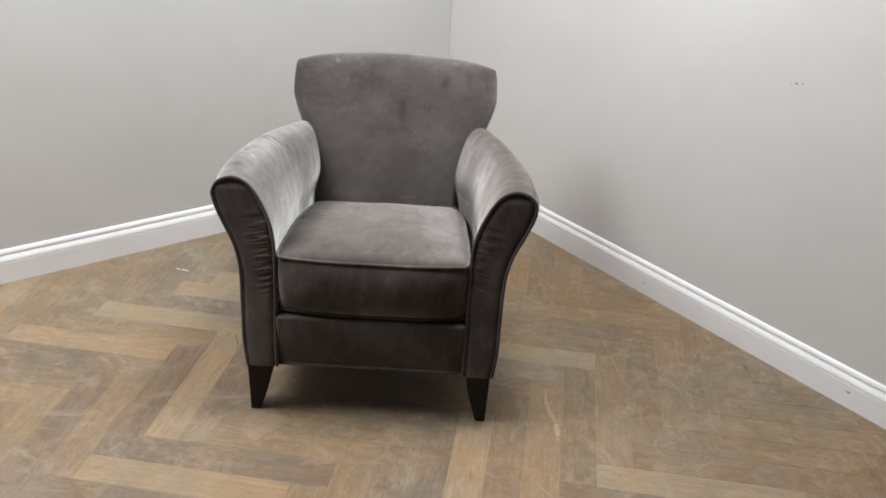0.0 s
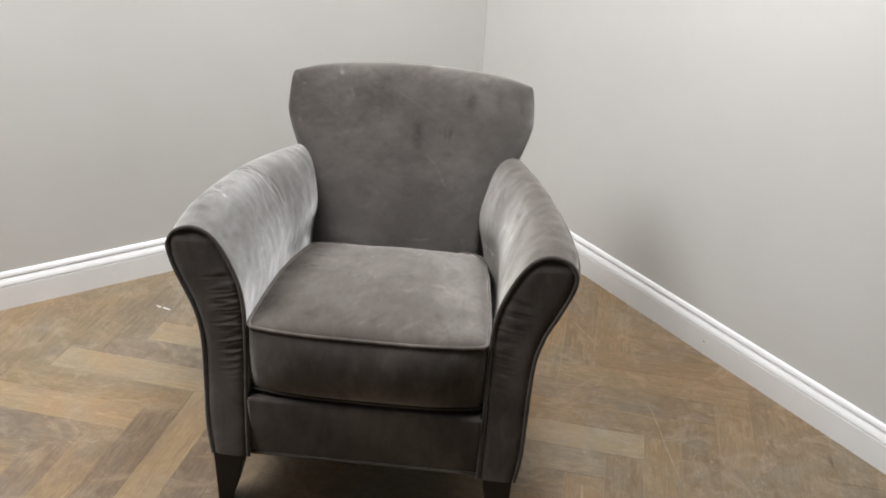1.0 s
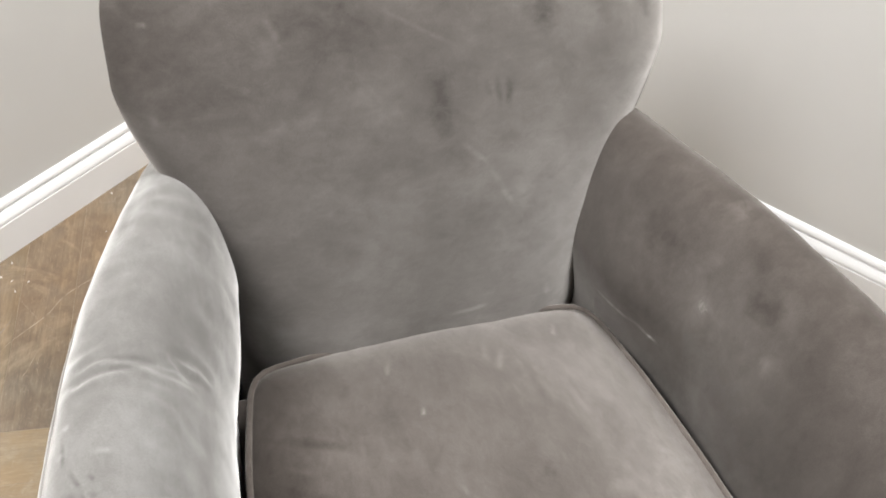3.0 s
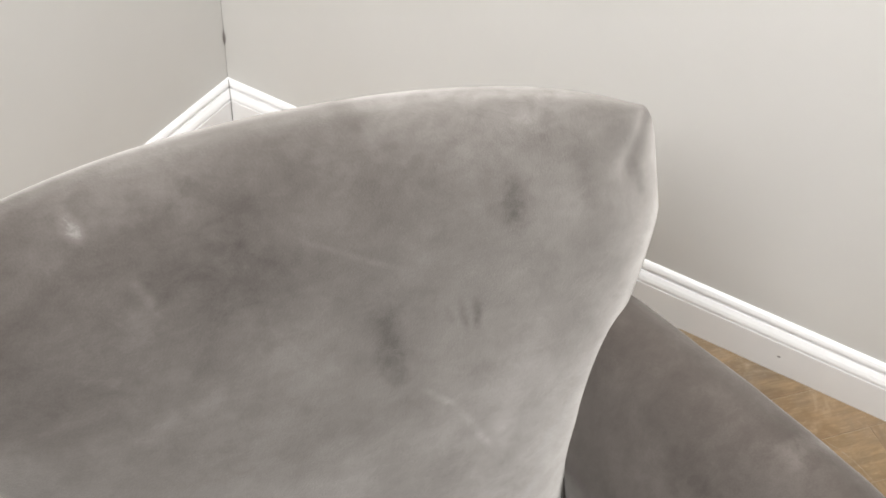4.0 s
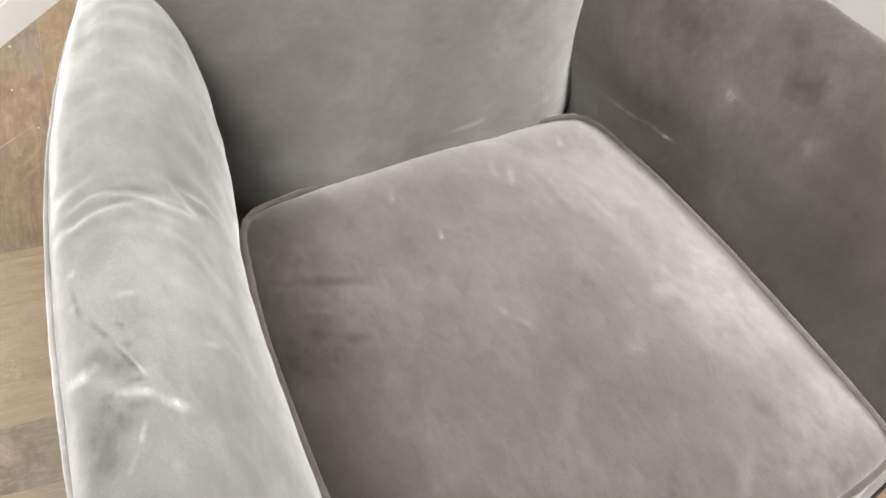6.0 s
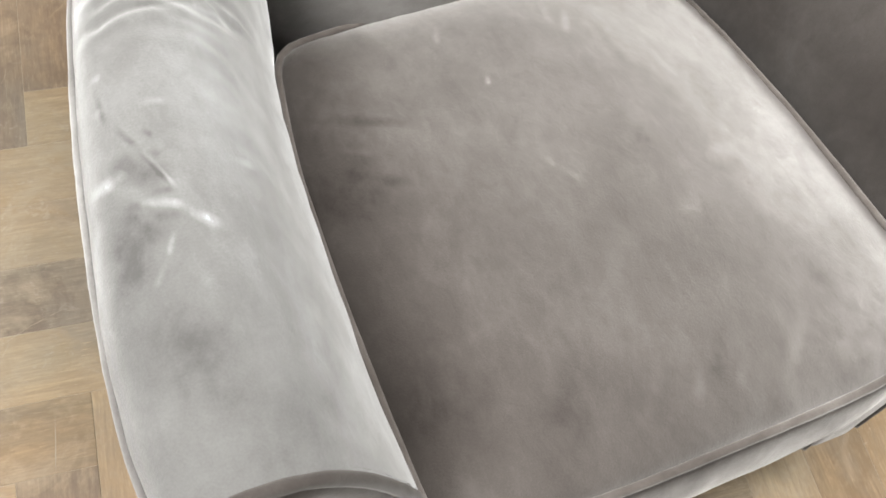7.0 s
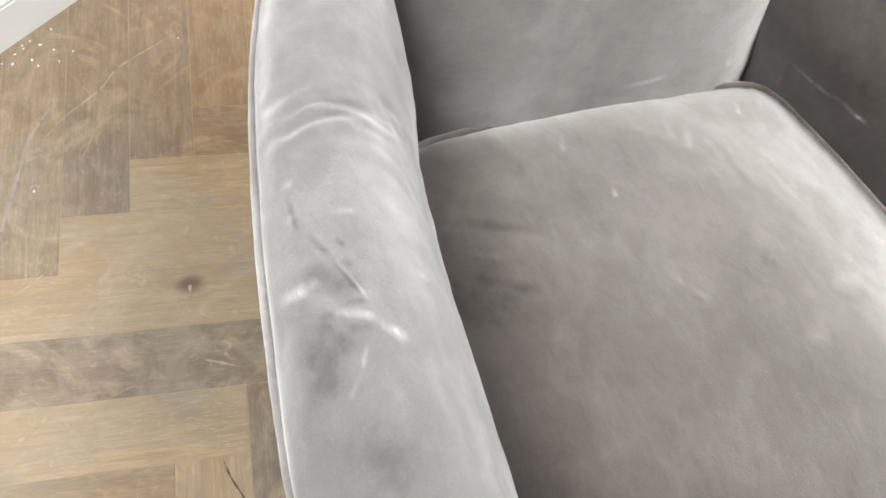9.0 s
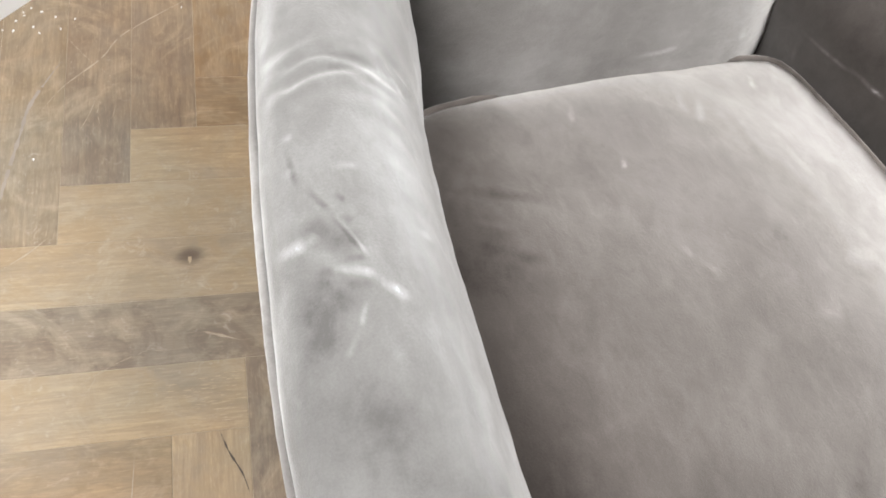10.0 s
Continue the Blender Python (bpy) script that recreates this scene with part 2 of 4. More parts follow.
PAINT = plain("warm_grey_wall_paint", (0.582, 0.574, 0.552), (0.612, 0.605, 0.585), 2.2, 0.62, 0.10, 0.0006, 0.3)
GLOSS = plain("white_gloss_paint", (0.80, 0.80, 0.80), (0.86, 0.86, 0.86), 5.0, 0.34, 0.05, 0.0004)
# unseen closing walls and ceiling, kept dark to cut bounce and deepen shadows
FAR = plain("mid_grey_wall_paint", (0.12, 0.117, 0.114), (0.15, 0.147, 0.144), 2.2, 0.7)
CEIL = plain("grey_ceiling_paint", (0.25, 0.25, 0.245), (0.28, 0.28, 0.275), 2.0, 0.8)
EBONY = plain("black_stained_wood", (0.004, 0.0035, 0.0035), (0.008, 0.007, 0.0065), 30.0, 0.5, 0.1, 0.0004, 0.25)
LINING = plain("black_lining_cloth", (0.010, 0.010, 0.010), (0.018, 0.017, 0.016), 60.0, 0.9)
WOOD_FAR = plank_wood("far_oak_plank", (0.205, 0.142, 0.088), (0.255, 0.180, 0.104), (0.180, 0.130, 0.088), joined=True)
WOOD_GOLD = plank_wood("golden_oak_plank", (0.200, 0.128, 0.062), (0.225, 0.146, 0.072))
SCREED = plain("joint_filler", (0.26, 0.205, 0.14), (0.36, 0.29, 0.21), 18.0, 0.8)


# ---- mesh helpers ----
def part(name, bm, material, parent, label="", smooth=True):
    """One mesh object from a bmesh, under a thing or a part."""
    bmesh.ops.recalc_face_normals(bm, faces=bm.faces)
    me = bpy.data.meshes.new(name)
    bm.to_mesh(me)
    bm.free()
    me.materials.append(material)
    if smooth:
        me.polygons.foreach_set("use_smooth", [True] * len(me.polygons))
    ob = new(name, me)
    if parent is not None:
        ob.parent = parent
    if label:
        tagged(ob, label)
    return ob


def grid(bm, rows, wrap=False, cap0=False, cap1=False):
    """Faces between rows of points."""
    vs = [[bm.verts.new(p) for p in row] for row in rows]
    n = len(vs[0])
    for a, b in zip(vs, vs[1:]):
        for i in range(n if wrap else n - 1):
            bm.faces.new((a[i], a[(i + 1) % n], b[(i + 1) % n], b[i]))
    if cap0:
        bm.faces.new(vs[0][::-1])
    if cap1:
        bm.faces.new(vs[-1])
    return vs


def spline(points, count, closed=False):
    """Evenly spaced points along a smooth curve through the given ones."""
    p = [np.array(q, float) for q in points]
    n = len(p)
    dense = []
    for i in range(n if closed else n - 1):
        p0, p1, p2, p3 = (p[(i + k) % n] if closed else p[min(max(i + k, 0), n - 1)] for k in (-1, 0, 1, 2))
        for s in np.linspace(0, 1, 12, endpoint=False):
            dense.append(0.5 * (2 * p1 + (p2 - p0) * s + (2 * p0 - 5 * p1 + 4 * p2 - p3) * s**2 + (3 * p1 - p0 - 3 * p2 + p3) * s**3))
    dense.append(p[0] if closed else p[-1])
    dense = np.array(dense)
    far = np.r_[0, np.cumsum(np.linalg.norm(np.diff(dense, axis=0), axis=1))]
    at = np.linspace(0, far[-1], count + (1 if closed else 0))
    out = np.stack([np.interp(at, far, dense[:, k]) for k in range(dense.shape[1])], 1)
    return out[:-1] if closed else out


def tube(bm, path, radius, sides=8, closed=False, lumpy=0.0):
    """A cord along a path."""
    path = [Vector(p) for p in path]
    n = len(path)
    rows = []
    for i, p in enumerate(path):
        t = (path[(i + 1) % n] - path[i - 1]) if closed else (path[min(i + 1, n - 1)] - path[max(i - 1, 0)])
        t.normalize()
        a = t.cross(Vector((0.31, 0.2, 0.93)))
        if a.length < 0.05:
            a = t.cross(Vector((1, 0, 0)))
        a.normalize()
        b = t.cross(a)
        r = radius * (1 + lumpy * noise.noise(p * 90))
        rows.append([p + a * (r * math.cos(s)) + b * (r * math.sin(s)) for s in np.linspace(0, 2 * math.pi, sides, endpoint=False)])
    if closed:
        rows.append(rows[0])
        grid(bm, rows, wrap=True)
        bmesh.ops.remove_doubles(bm, verts=bm.verts, dist=1e-6)
    else:
        grid(bm, rows, wrap=True, cap0=True, cap1=True)


def lerp(x, xs, ys):
    return float(np.interp(x, xs, ys))


def curve(x, xs, ys):
    """A smooth curve through the given places."""
    i = min(max(int(np.searchsorted(xs, x)) - 1, 0), len(xs) - 2)
    h = xs[i + 1] - xs[i]
    s = min(max((x - xs[i]) / h, 0.0), 1.0)
    m0 = (ys[i + 1] - ys[i - 1]) / (xs[i + 1] - xs[i - 1]) if i else (ys[1] - ys[0]) / h
    m1 = (ys[i + 2] - ys[i]) / (xs[i + 2] - xs[i]) if i + 2 < len(xs) else (ys[-1] - ys[-2]) / h
    return float((2 * s**3 - 3 * s**2 + 1) * ys[i] + (s**3 - 2 * s**2 + s) * h * m0 + (3 * s**2 - 2 * s**3) * ys[i + 1] + (s**3 - s**2) * h * m1)


def smooth(x, lo, hi):
    k = min(max((x - lo) / (hi - lo), 0.0), 1.0)
    return k * k * (3 - 2 * k)


def box(bm, lo, hi, bevel=0.0):
    r = bmesh.ops.create_cube(bm, size=1.0)
    for v in r["verts"]:
        v.co = Vector([(lo[i] + hi[i]) / 2 + v.co[i] * (hi[i] - lo[i]) for i in range(3)])
    if bevel:
        bmesh.ops.bevel(bm, geom=bm.edges[:], offset=bevel, segments=3, affect="EDGES", profile=0.6)


def slab(bm, corners, z0, z1):
    """An upright prism on the given ground corners."""
    grid(bm, [[Vector((p[0], p[1], z0)) for p in corners], [Vector((p[0], p[1], z1)) for p in corners]], wrap=True, cap0=True, cap1=True)


# ---- walls, ceiling, skirting ----
def wall(name, a0, b0, a1, b1, label, paint=PAINT):
    bm = bmesh.new()
    slab(bm, [room(a0, b0), room(a1, b0), room(a1, b1), room(a0, b1)], -0.05, HIGH)
    return tagged(part(name, bm, paint, None, smooth=False), label, "wall", kind="structure")


wall("wall_north_west", -THICK, -THICK, LEN_L + THICK, 0.0, "warm light grey matt painted plaster wall")
wall("wall_north_east", -THICK, 0.0, 0.0, LEN_R + THICK, "warm light grey matt painted plaster wall with faint scuffs")
wall("wall_south_west", LEN_L, 0.0, LEN_L + THICK, LEN_R + THICK, "unseen mid grey wall closing the room, dark to cut bounced light", FAR)
wall("wall_south_east", 0.0, LEN_R, LEN_L, LEN_R + THICK, "unseen mid grey wall closing the room, dark to cut bounced light", FAR)
bm = bmesh.new()
slab(bm, [room(-THICK, -THICK), room(LEN_L + THICK, -THICK), room(LEN_L + THICK, LEN_R + THICK), room(-THICK, LEN_R + THICK)], HIGH, HIGH + 0.1)
tagged(part("ceiling", bm, CEIL, None, smooth=False), "unseen grey ceiling, dark to cut bounced light", "ceiling", kind="structure")

PROFILE = [(0, 0.0), (0.0165, 0.0), (0.0165, 0.0712), (0.0138, 0.0722), (0.0138, 0.0748), (0.0164, 0.0760), (0.0160, 0.0800), (0.0138, 0.0865), (0.0104, 0.0925), (0.0098, 0.0945), (0.0040, 0.0952), (0.0040, 0.0990), (0.0086, 0.1000), (0.0082, 0.1050), (0.0058, 0.1110), (0.0030, 0.1140), (0.0, 0.1146)]


def skirting(name, left):
    bm = bmesh.new()
    ends = []
    for end in (0, 1):
        ring = []
        for d, z in PROFILE:
            far = (LEN_L if left else LEN_R) if end else d
            ring.append(room(far, d, z) if left else room(d, far, z))
        ends.append(ring)
    grid(bm, ends, wrap=True, cap0=True, cap1=True)
    return tagged(part(name, bm, GLOSS, None, smooth=False), "white gloss painted moulded skirting board along the wall", "skirting board", kind="structure")


skirting("baseboard_north_west", True)
skirting("baseboard_north_east", False)

# ---- the armchair ----
chair = tagged(new("armchair"), "taupe grey velvet armchair with flared piped arms on black wooden legs", "armchair")

FACE = [(0.243, 0.150), (0.245, 0.215), (0.246, 0.300), (0.246, 0.380), (0.247, 0.440), (0.250, 0.490), (0.259, 0.535), (0.275, 0.574), (0.294, 0.608), (0.317, 0.633), (0.345, 0.644), (0.371, 0.640), (0.390, 0.627), (0.399, 0.606), (0.393, 0.575), (0.374, 0.530), (0.352, 0.484), (0.338, 0.435), (0.333, 0.380), (0.331, 0.300), (0.329, 0.215), (0.320, 0.150)]
RING = spline(FACE, 190)
TIP = int(np.argmax(RING[:, 0]))
TOP = int(np.argmax(RING[:, 1]))


def arm_point(x, z, y, k, side=-1):
    """A point of the arm's outline carried back from the raked front by the share k of its length."""
    front = -0.392 + 0.150 * (z - 0.15)
    yy = front + k * (0.310 - front)
    along = (-0.34, -0.25, -0.12, 0.0, 0.08, 0.166, 0.242, 0.31)
    if side < 0:
        inner = curve(yy, (-0.34, -0.20, 0.0, 0.10, 0.20, 0.31), (0.245, 0.252, 0.252, 0.241, 0.238, 0.231))
        outer = curve(yy, along, (0.398, 0.404, 0.395, 0.379, 0.364, 0.342, 0.318, 0.294))
        top = curve(yy, (-0.33, -0.18, 0.0, 0.15, 0.27, 0.31), (0.645, 0.652, 0.641, 0.620, 0.594, 0.581))
    else:
        inner = curve(yy, (-0.34, -0.20, 0.0, 0.10, 0.20, 0.31), (0.245, 0.253, 0.255, 0.244, 0.232, 0.212))
        outer = curve(yy, along, (0.398, 0.404, 0.388, 0.366, 0.348, 0.326, 0.304, 0.280))
        top = curve(yy, (-0.33, -0.18, 0.0, 0.15, 0.27, 0.31), (0.645, 0.648, 0.639, 0.623, 0.608, 0.598))
    over = curve(yy, (-0.25, -0.10, 0.0, 0.10, 0.31), (0.0, 0.006, 0.012, 0.022, 0.036)) * smooth(z, 0.36, 0.52)
    xx = inner + (x - 0.245) * (outer - inner) / 0.154 - over * max(0.0, (0.37 - x) / 0.125)
    zz = z if z < 0.40 else 0.40 + (z - 0.40) * (top - 0.40) / 0.244
    zz += (0.040 if side < 0 else 0.026) * smooth(yy, 0.02, 0.26) * smooth(z, 0.48, 0.60) * max(0.0, 1 - (x - 0.245) / 0.12)
    if side > 0:
        xx -= 0.022 * (1 - 0.6 * smooth(z, 0.46, 0.58)) * smooth(yy, -0.05, 0.12) * max(0.0, (0.37 - x) / 0.125)
    return Vector((xx, yy + y, zz))


def points(*rows):
    return [Vector(r) for r in rows]


FOLDS = [
    (points((-0.357, 0.001, 0.635), (-0.349, 0.005, 0.639), (-0.333, 0.003, 0.641), (-0.318, 0.001, 0.637), (-0.305, 0.002, 0.629), (-0.293, 0.004, 0.614)), 0.0030, 0.0030),
    (points((-0.360, -0.014, 0.636), (-0.350, -0.011, 0.640), (-0.328, -0.008, 0.642), (-0.312, -0.004, 0.634), (-0.296, -0.006, 0.619), (-0.275, -0.002, 0.588)), 0.0042, 0.0030),
    (points((-0.286, 0.016, 0.610), (-0.274, 0.019, 0.593), (-0.267, 0.021, 0.578), (-0.261, 0.018, 0.560)), 0.0036, 0.0032),
    (points((-0.289, 0.010, 0.609), (-0.281, 0.005, 0.601), (-0.271, 0.004, 0.583)), 0.0030, 0.0026),
    (points((-0.368, 0.019, 0.622), (-0.359, 0.018, 0.630), (-0.350, 0.018, 0.635)), 0.0013, 0.0035),
    (points((-0.318, -0.013, 0.637), (-0.306, -0.016, 0.631), (-0.293, -0.018, 0.617)), 0.0016, 0.0030),
    (points((-0.372, -0.014, 0.627), (-0.360, -0.006, 0.635), (-0.350, 0.000, 0.639)), 0.0014, 0.0040),
    (points((-0.300, -0.031, 0.623), (-0.289, -0.037, 0.609), (-0.282, -0.050, 0.598)), 0.0013, 0.0036),
    (points((-0.335, 0.007, 0.641), (-0.321, 0.011, 0.639), (-0.308, 0.012, 0.633)), 0.0012, 0.0030),
    (points((-0.306, -0.049, 0.630), (-0.292, -0.057, 0.613), (-0.283, -0.068, 0.600)), 0.0009, 0.0034),
    (points((-0.345, -0.028, 0.644), (-0.325, -0.027, 0.642), (-0.308, -0.029, 0.633)), 0.0008, 0.0036),
    (points((-0.294, -0.110, 0.620), (-0.282, -0.118, 0.600)), 0.0010, 0.0040),
]


def wrinkle(p, side, out):
    """Small folds and slack of the arm's cover."""
    w = 0.0022 * noise.noise(Vector((p.x * 9, p.y * 7, p.z * 9))) + 0.0009 * noise.noise(p * 34)
    if side < 0:
        w += 0.0006 * noise.noise(Vector((p.x * 22, p.y * 62, p.z * 22))) * smooth(p.x, -0.345, -0.30) * smooth(p.y, -0.20, -0.12)
        for path, deep, wide in FOLDS:
            away, over = 1.0, 0.0
            for a, b in zip(path, path[1:]):
                k = min(max((p - a).dot(b - a) / (b - a).length_squared, 0.0), 1.0)
                d = p - (a + (b - a) * k)
                if d.length < 0.02:
                    d -= out * d.dot(out)
                if d.length < away:
                    away, over = d.length, d.y
            if away < 0.03:
                w -= 0.52 * deep * math.exp(-((away / (1.65 * wide)) ** 2))
                w += 0.16 * deep * math.exp(-(((away - 3.0 * wide) / (1.2 * wide)) ** 2)) * (1.0 if over < 0 else 0.5)
    return w


def arm(side):
    name_of_side = "left" if side < 0 else "right"
    bm = bmesh.new()
    count = 280 if side < 0 else 160
    rows = []
    for j in range(count + 1):
        k = j / count
        row = [arm_point(x, z, 0, k, side) for x, z in RING]
        rows.append([Vector((side * p.x, p.y, p.z)) for p in row])
    out = []
    n = len(RING)
    for j, row in enumerate(rows):
        new_row = []
        for i, p in enumerate(row):
            a, b = row[max(i - 1, 0)], row[min(i + 1, n - 1)]
            t = b - a
            nor = Vector((-t.z, 0, t.x)).normalized() * side
            new_row.append(p + nor * wrinkle(p, side, nor) * smooth(j, 0, 9))
        out.append(new_row)
    grid(bm, out, wrap=True, cap1=True)
    body = part("arm", bm, VELVET_LEFT if side < 0 else VELVET_RIGHT, chair, "velvet " + ("arm with creased folds, brushed marks and sheen painted in" if side < 0 else "arm with scratched inner face"))
    # front panel: outline halves paired across
    bm = bmesh.new()
    half_a = spline([tuple(q) for q in RING[: TOP + 4]], 230)
    half_b = spline([tuple(q) for q in RING[TOP + 3 :][::-1]], 230)
    rows = []
    for (xa, za), (xb, zb) in zip(half_a, half_b):
        row = []
        for u in np.linspace(0, 1, 19):
            x, z = xa + (xb - xa) * u, za + (zb - za) * u
            p = arm_point(x, z, 0, 0)
            puff = -0.005 + 0.011 * (1 - (2 * u - 1) ** 6) * smooth(0.645 - z, 0.0, 0.03)
            ruche = smooth(z, 0.30, 0.40) * (1 - smooth(z, 0.52, 0.58)) * (1 - smooth(u, 0.25, 0.75))
            fold = (0.0042 * noise.noise(Vector((z * 170 + 3 * side + 3 * u, u * 2.0, 3.0 * side))) + 0.0026 * noise.noise(Vector((z * 70, u * 2.0, 1.0)))) * ruche * (1.0 if side < 0 else 0.5)
            slack = 0.0016 * noise.noise(Vector((x * 14, z * 11, side * 4)))
            row.append(Vector((side * p.x, p.y - puff - fold - slack * smooth(u, 0, 0.2), p.z)))
        rows.append(row)
    grid(bm, rows)
    panel = part("front_panel", bm, VELVET, body)
    cord = [arm_point(x, z, -0.002, 0.0) for x, z in RING]
    bm = bmesh.new()
    tube(bm, [Vector((side * p.x, p.y, p.z)) for p in cord], 0.0043, 8, lumpy=0.12)
    part("piping", bm, VELVET_EDGE_SHADED, body, "velvet-covered piping cord")
    bm = bmesh.new()
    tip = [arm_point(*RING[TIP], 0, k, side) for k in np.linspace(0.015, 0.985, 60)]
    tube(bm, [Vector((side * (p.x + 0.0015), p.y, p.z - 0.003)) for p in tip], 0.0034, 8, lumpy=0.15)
    part("piping", bm, VELVET_RIM_LIT if side < 0 else VELVET_RIGHT, body, "velvet-covered piping cord")
    return body


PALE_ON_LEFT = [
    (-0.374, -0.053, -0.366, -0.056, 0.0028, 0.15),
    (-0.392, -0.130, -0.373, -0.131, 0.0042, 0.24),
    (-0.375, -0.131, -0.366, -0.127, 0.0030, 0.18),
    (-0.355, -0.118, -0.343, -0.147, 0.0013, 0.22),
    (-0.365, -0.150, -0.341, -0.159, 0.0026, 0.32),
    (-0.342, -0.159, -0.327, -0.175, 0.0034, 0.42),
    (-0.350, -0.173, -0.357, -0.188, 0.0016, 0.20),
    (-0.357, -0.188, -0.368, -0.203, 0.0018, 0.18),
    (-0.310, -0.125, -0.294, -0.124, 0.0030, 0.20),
    # edge sheen painted along the outer and inner flanks, two rows
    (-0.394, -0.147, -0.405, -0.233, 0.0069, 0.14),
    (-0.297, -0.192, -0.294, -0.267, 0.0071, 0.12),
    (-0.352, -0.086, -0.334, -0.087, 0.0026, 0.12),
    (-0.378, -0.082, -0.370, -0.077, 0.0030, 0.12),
    # highlights painted on the fold ridges, three rows
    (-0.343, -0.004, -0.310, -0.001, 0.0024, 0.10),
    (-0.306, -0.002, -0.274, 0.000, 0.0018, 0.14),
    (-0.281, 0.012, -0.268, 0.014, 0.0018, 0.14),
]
DARK_ON_LEFT = [
    (-0.371, -0.060, -0.371, -0.090, 0.0016, -0.16),
    (-0.367, -0.094, -0.357, -0.116, 0.0018, -0.20),
    (-0.358, -0.114, -0.346, -0.144, 0.0016, -0.22),
    (-0.353, -0.104, -0.347, -0.111, 0.0018, -0.15),
    (-0.352, -0.119, -0.346, -0.125, 0.0026, -0.16),
    (-0.366, -0.126, -0.352, -0.136, 0.0080, -0.20),
    (-0.361, -0.147, -0.344, -0.148, 0.0021, -0.16),
    (-0.374, -0.151, -0.362, -0.153, 0.0028, -0.15),
    (-0.376, -0.158, -0.366, -0.158, 0.0030, -0.12),
    (-0.355, -0.163, -0.349, -0.164, 0.0030, -0.12),
    (-0.374, -0.167, -0.380, -0.195, 0.0100, -0.13),
    (-0.365, -0.171, -0.372, -0.190, 0.0110, -0.12),
    (-0.356, -0.210, -0.353, -0.260, 0.0150, -0.07),
    (-0.361, -0.251, -0.326, -0.289, 0.0220, -0.08),
    # shade painted into the two main creases
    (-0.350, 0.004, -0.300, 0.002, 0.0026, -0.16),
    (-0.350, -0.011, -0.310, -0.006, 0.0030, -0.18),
]
# left arm's bright sheen is painted in: ground lighter and cooler than other panels
VELVET_LEFT = velvet("taupe_velvet_left_lit", (0.05, 0.05, -0.08), 5.5, PALE_ON_LEFT + DARK_ON_LEFT, "xy", (1.0, 0.7, 1.0), 0.62, 0.45, 1.58, 0.95)
ON_RIGHT = [
    # lighter look of the top roll, painted into the pile
    (0.220, 0.622, -0.290, 0.640, 0.0240, 0.05),
    (0.128, 0.446, 0.056, 0.456, 0.0026, 0.30),
    (0.063, 0.458, 0.017, 0.458, 0.0032, 0.46),
    (0.123, 0.447, 0.117, 0.403, 0.0027, 0.14),
    (0.013, 0.555, -0.013, 0.545, 0.0079, 0.14),
    (-0.104, 0.550, -0.090, 0.573, 0.0059, 0.12),
    (0.058, 0.561, -0.043, 0.536, 0.0182, 0.06),
    (0.059, 0.635, 0.046, 0.632, 0.0055, 0.12),
    (0.032, 0.555, 0.022, 0.600, 0.0090, 0.12),
    (-0.041, 0.593, -0.060, 0.600, 0.0118, -0.18),
    (0.096, 0.575, 0.069, 0.567, 0.0152, -0.12),
    (0.131, 0.517, 0.024, 0.459, 0.0255, -0.08),
    (0.014, 0.633, -0.024, 0.616, 0.0087, -0.14),
]
VELVET_RIGHT = velvet("taupe_velvet_scratched", (-0.25, 0.1, 0.0), 2.15, ON_RIGHT, "yz", (1.0, 1.0, 0.7), 0.55)
arm(-1)
arm(1)


def seam_z(y):
    return lerp(y, (-0.37, -0.10, 0.13), (0.453, 0.426, 0.392))


PLAN = [(0.0, -0.374), (0.13, -0.372), (0.215, -0.361), (0.238, -0.348), (0.243, -0.30), (0.2435, -0.15), (0.238, -0.02), (0.230, 0.058), (0.223, 0.104), (0.208, 0.128), (0.170, 0.136), (0.09, 0.139), (0.0, 0.140)]


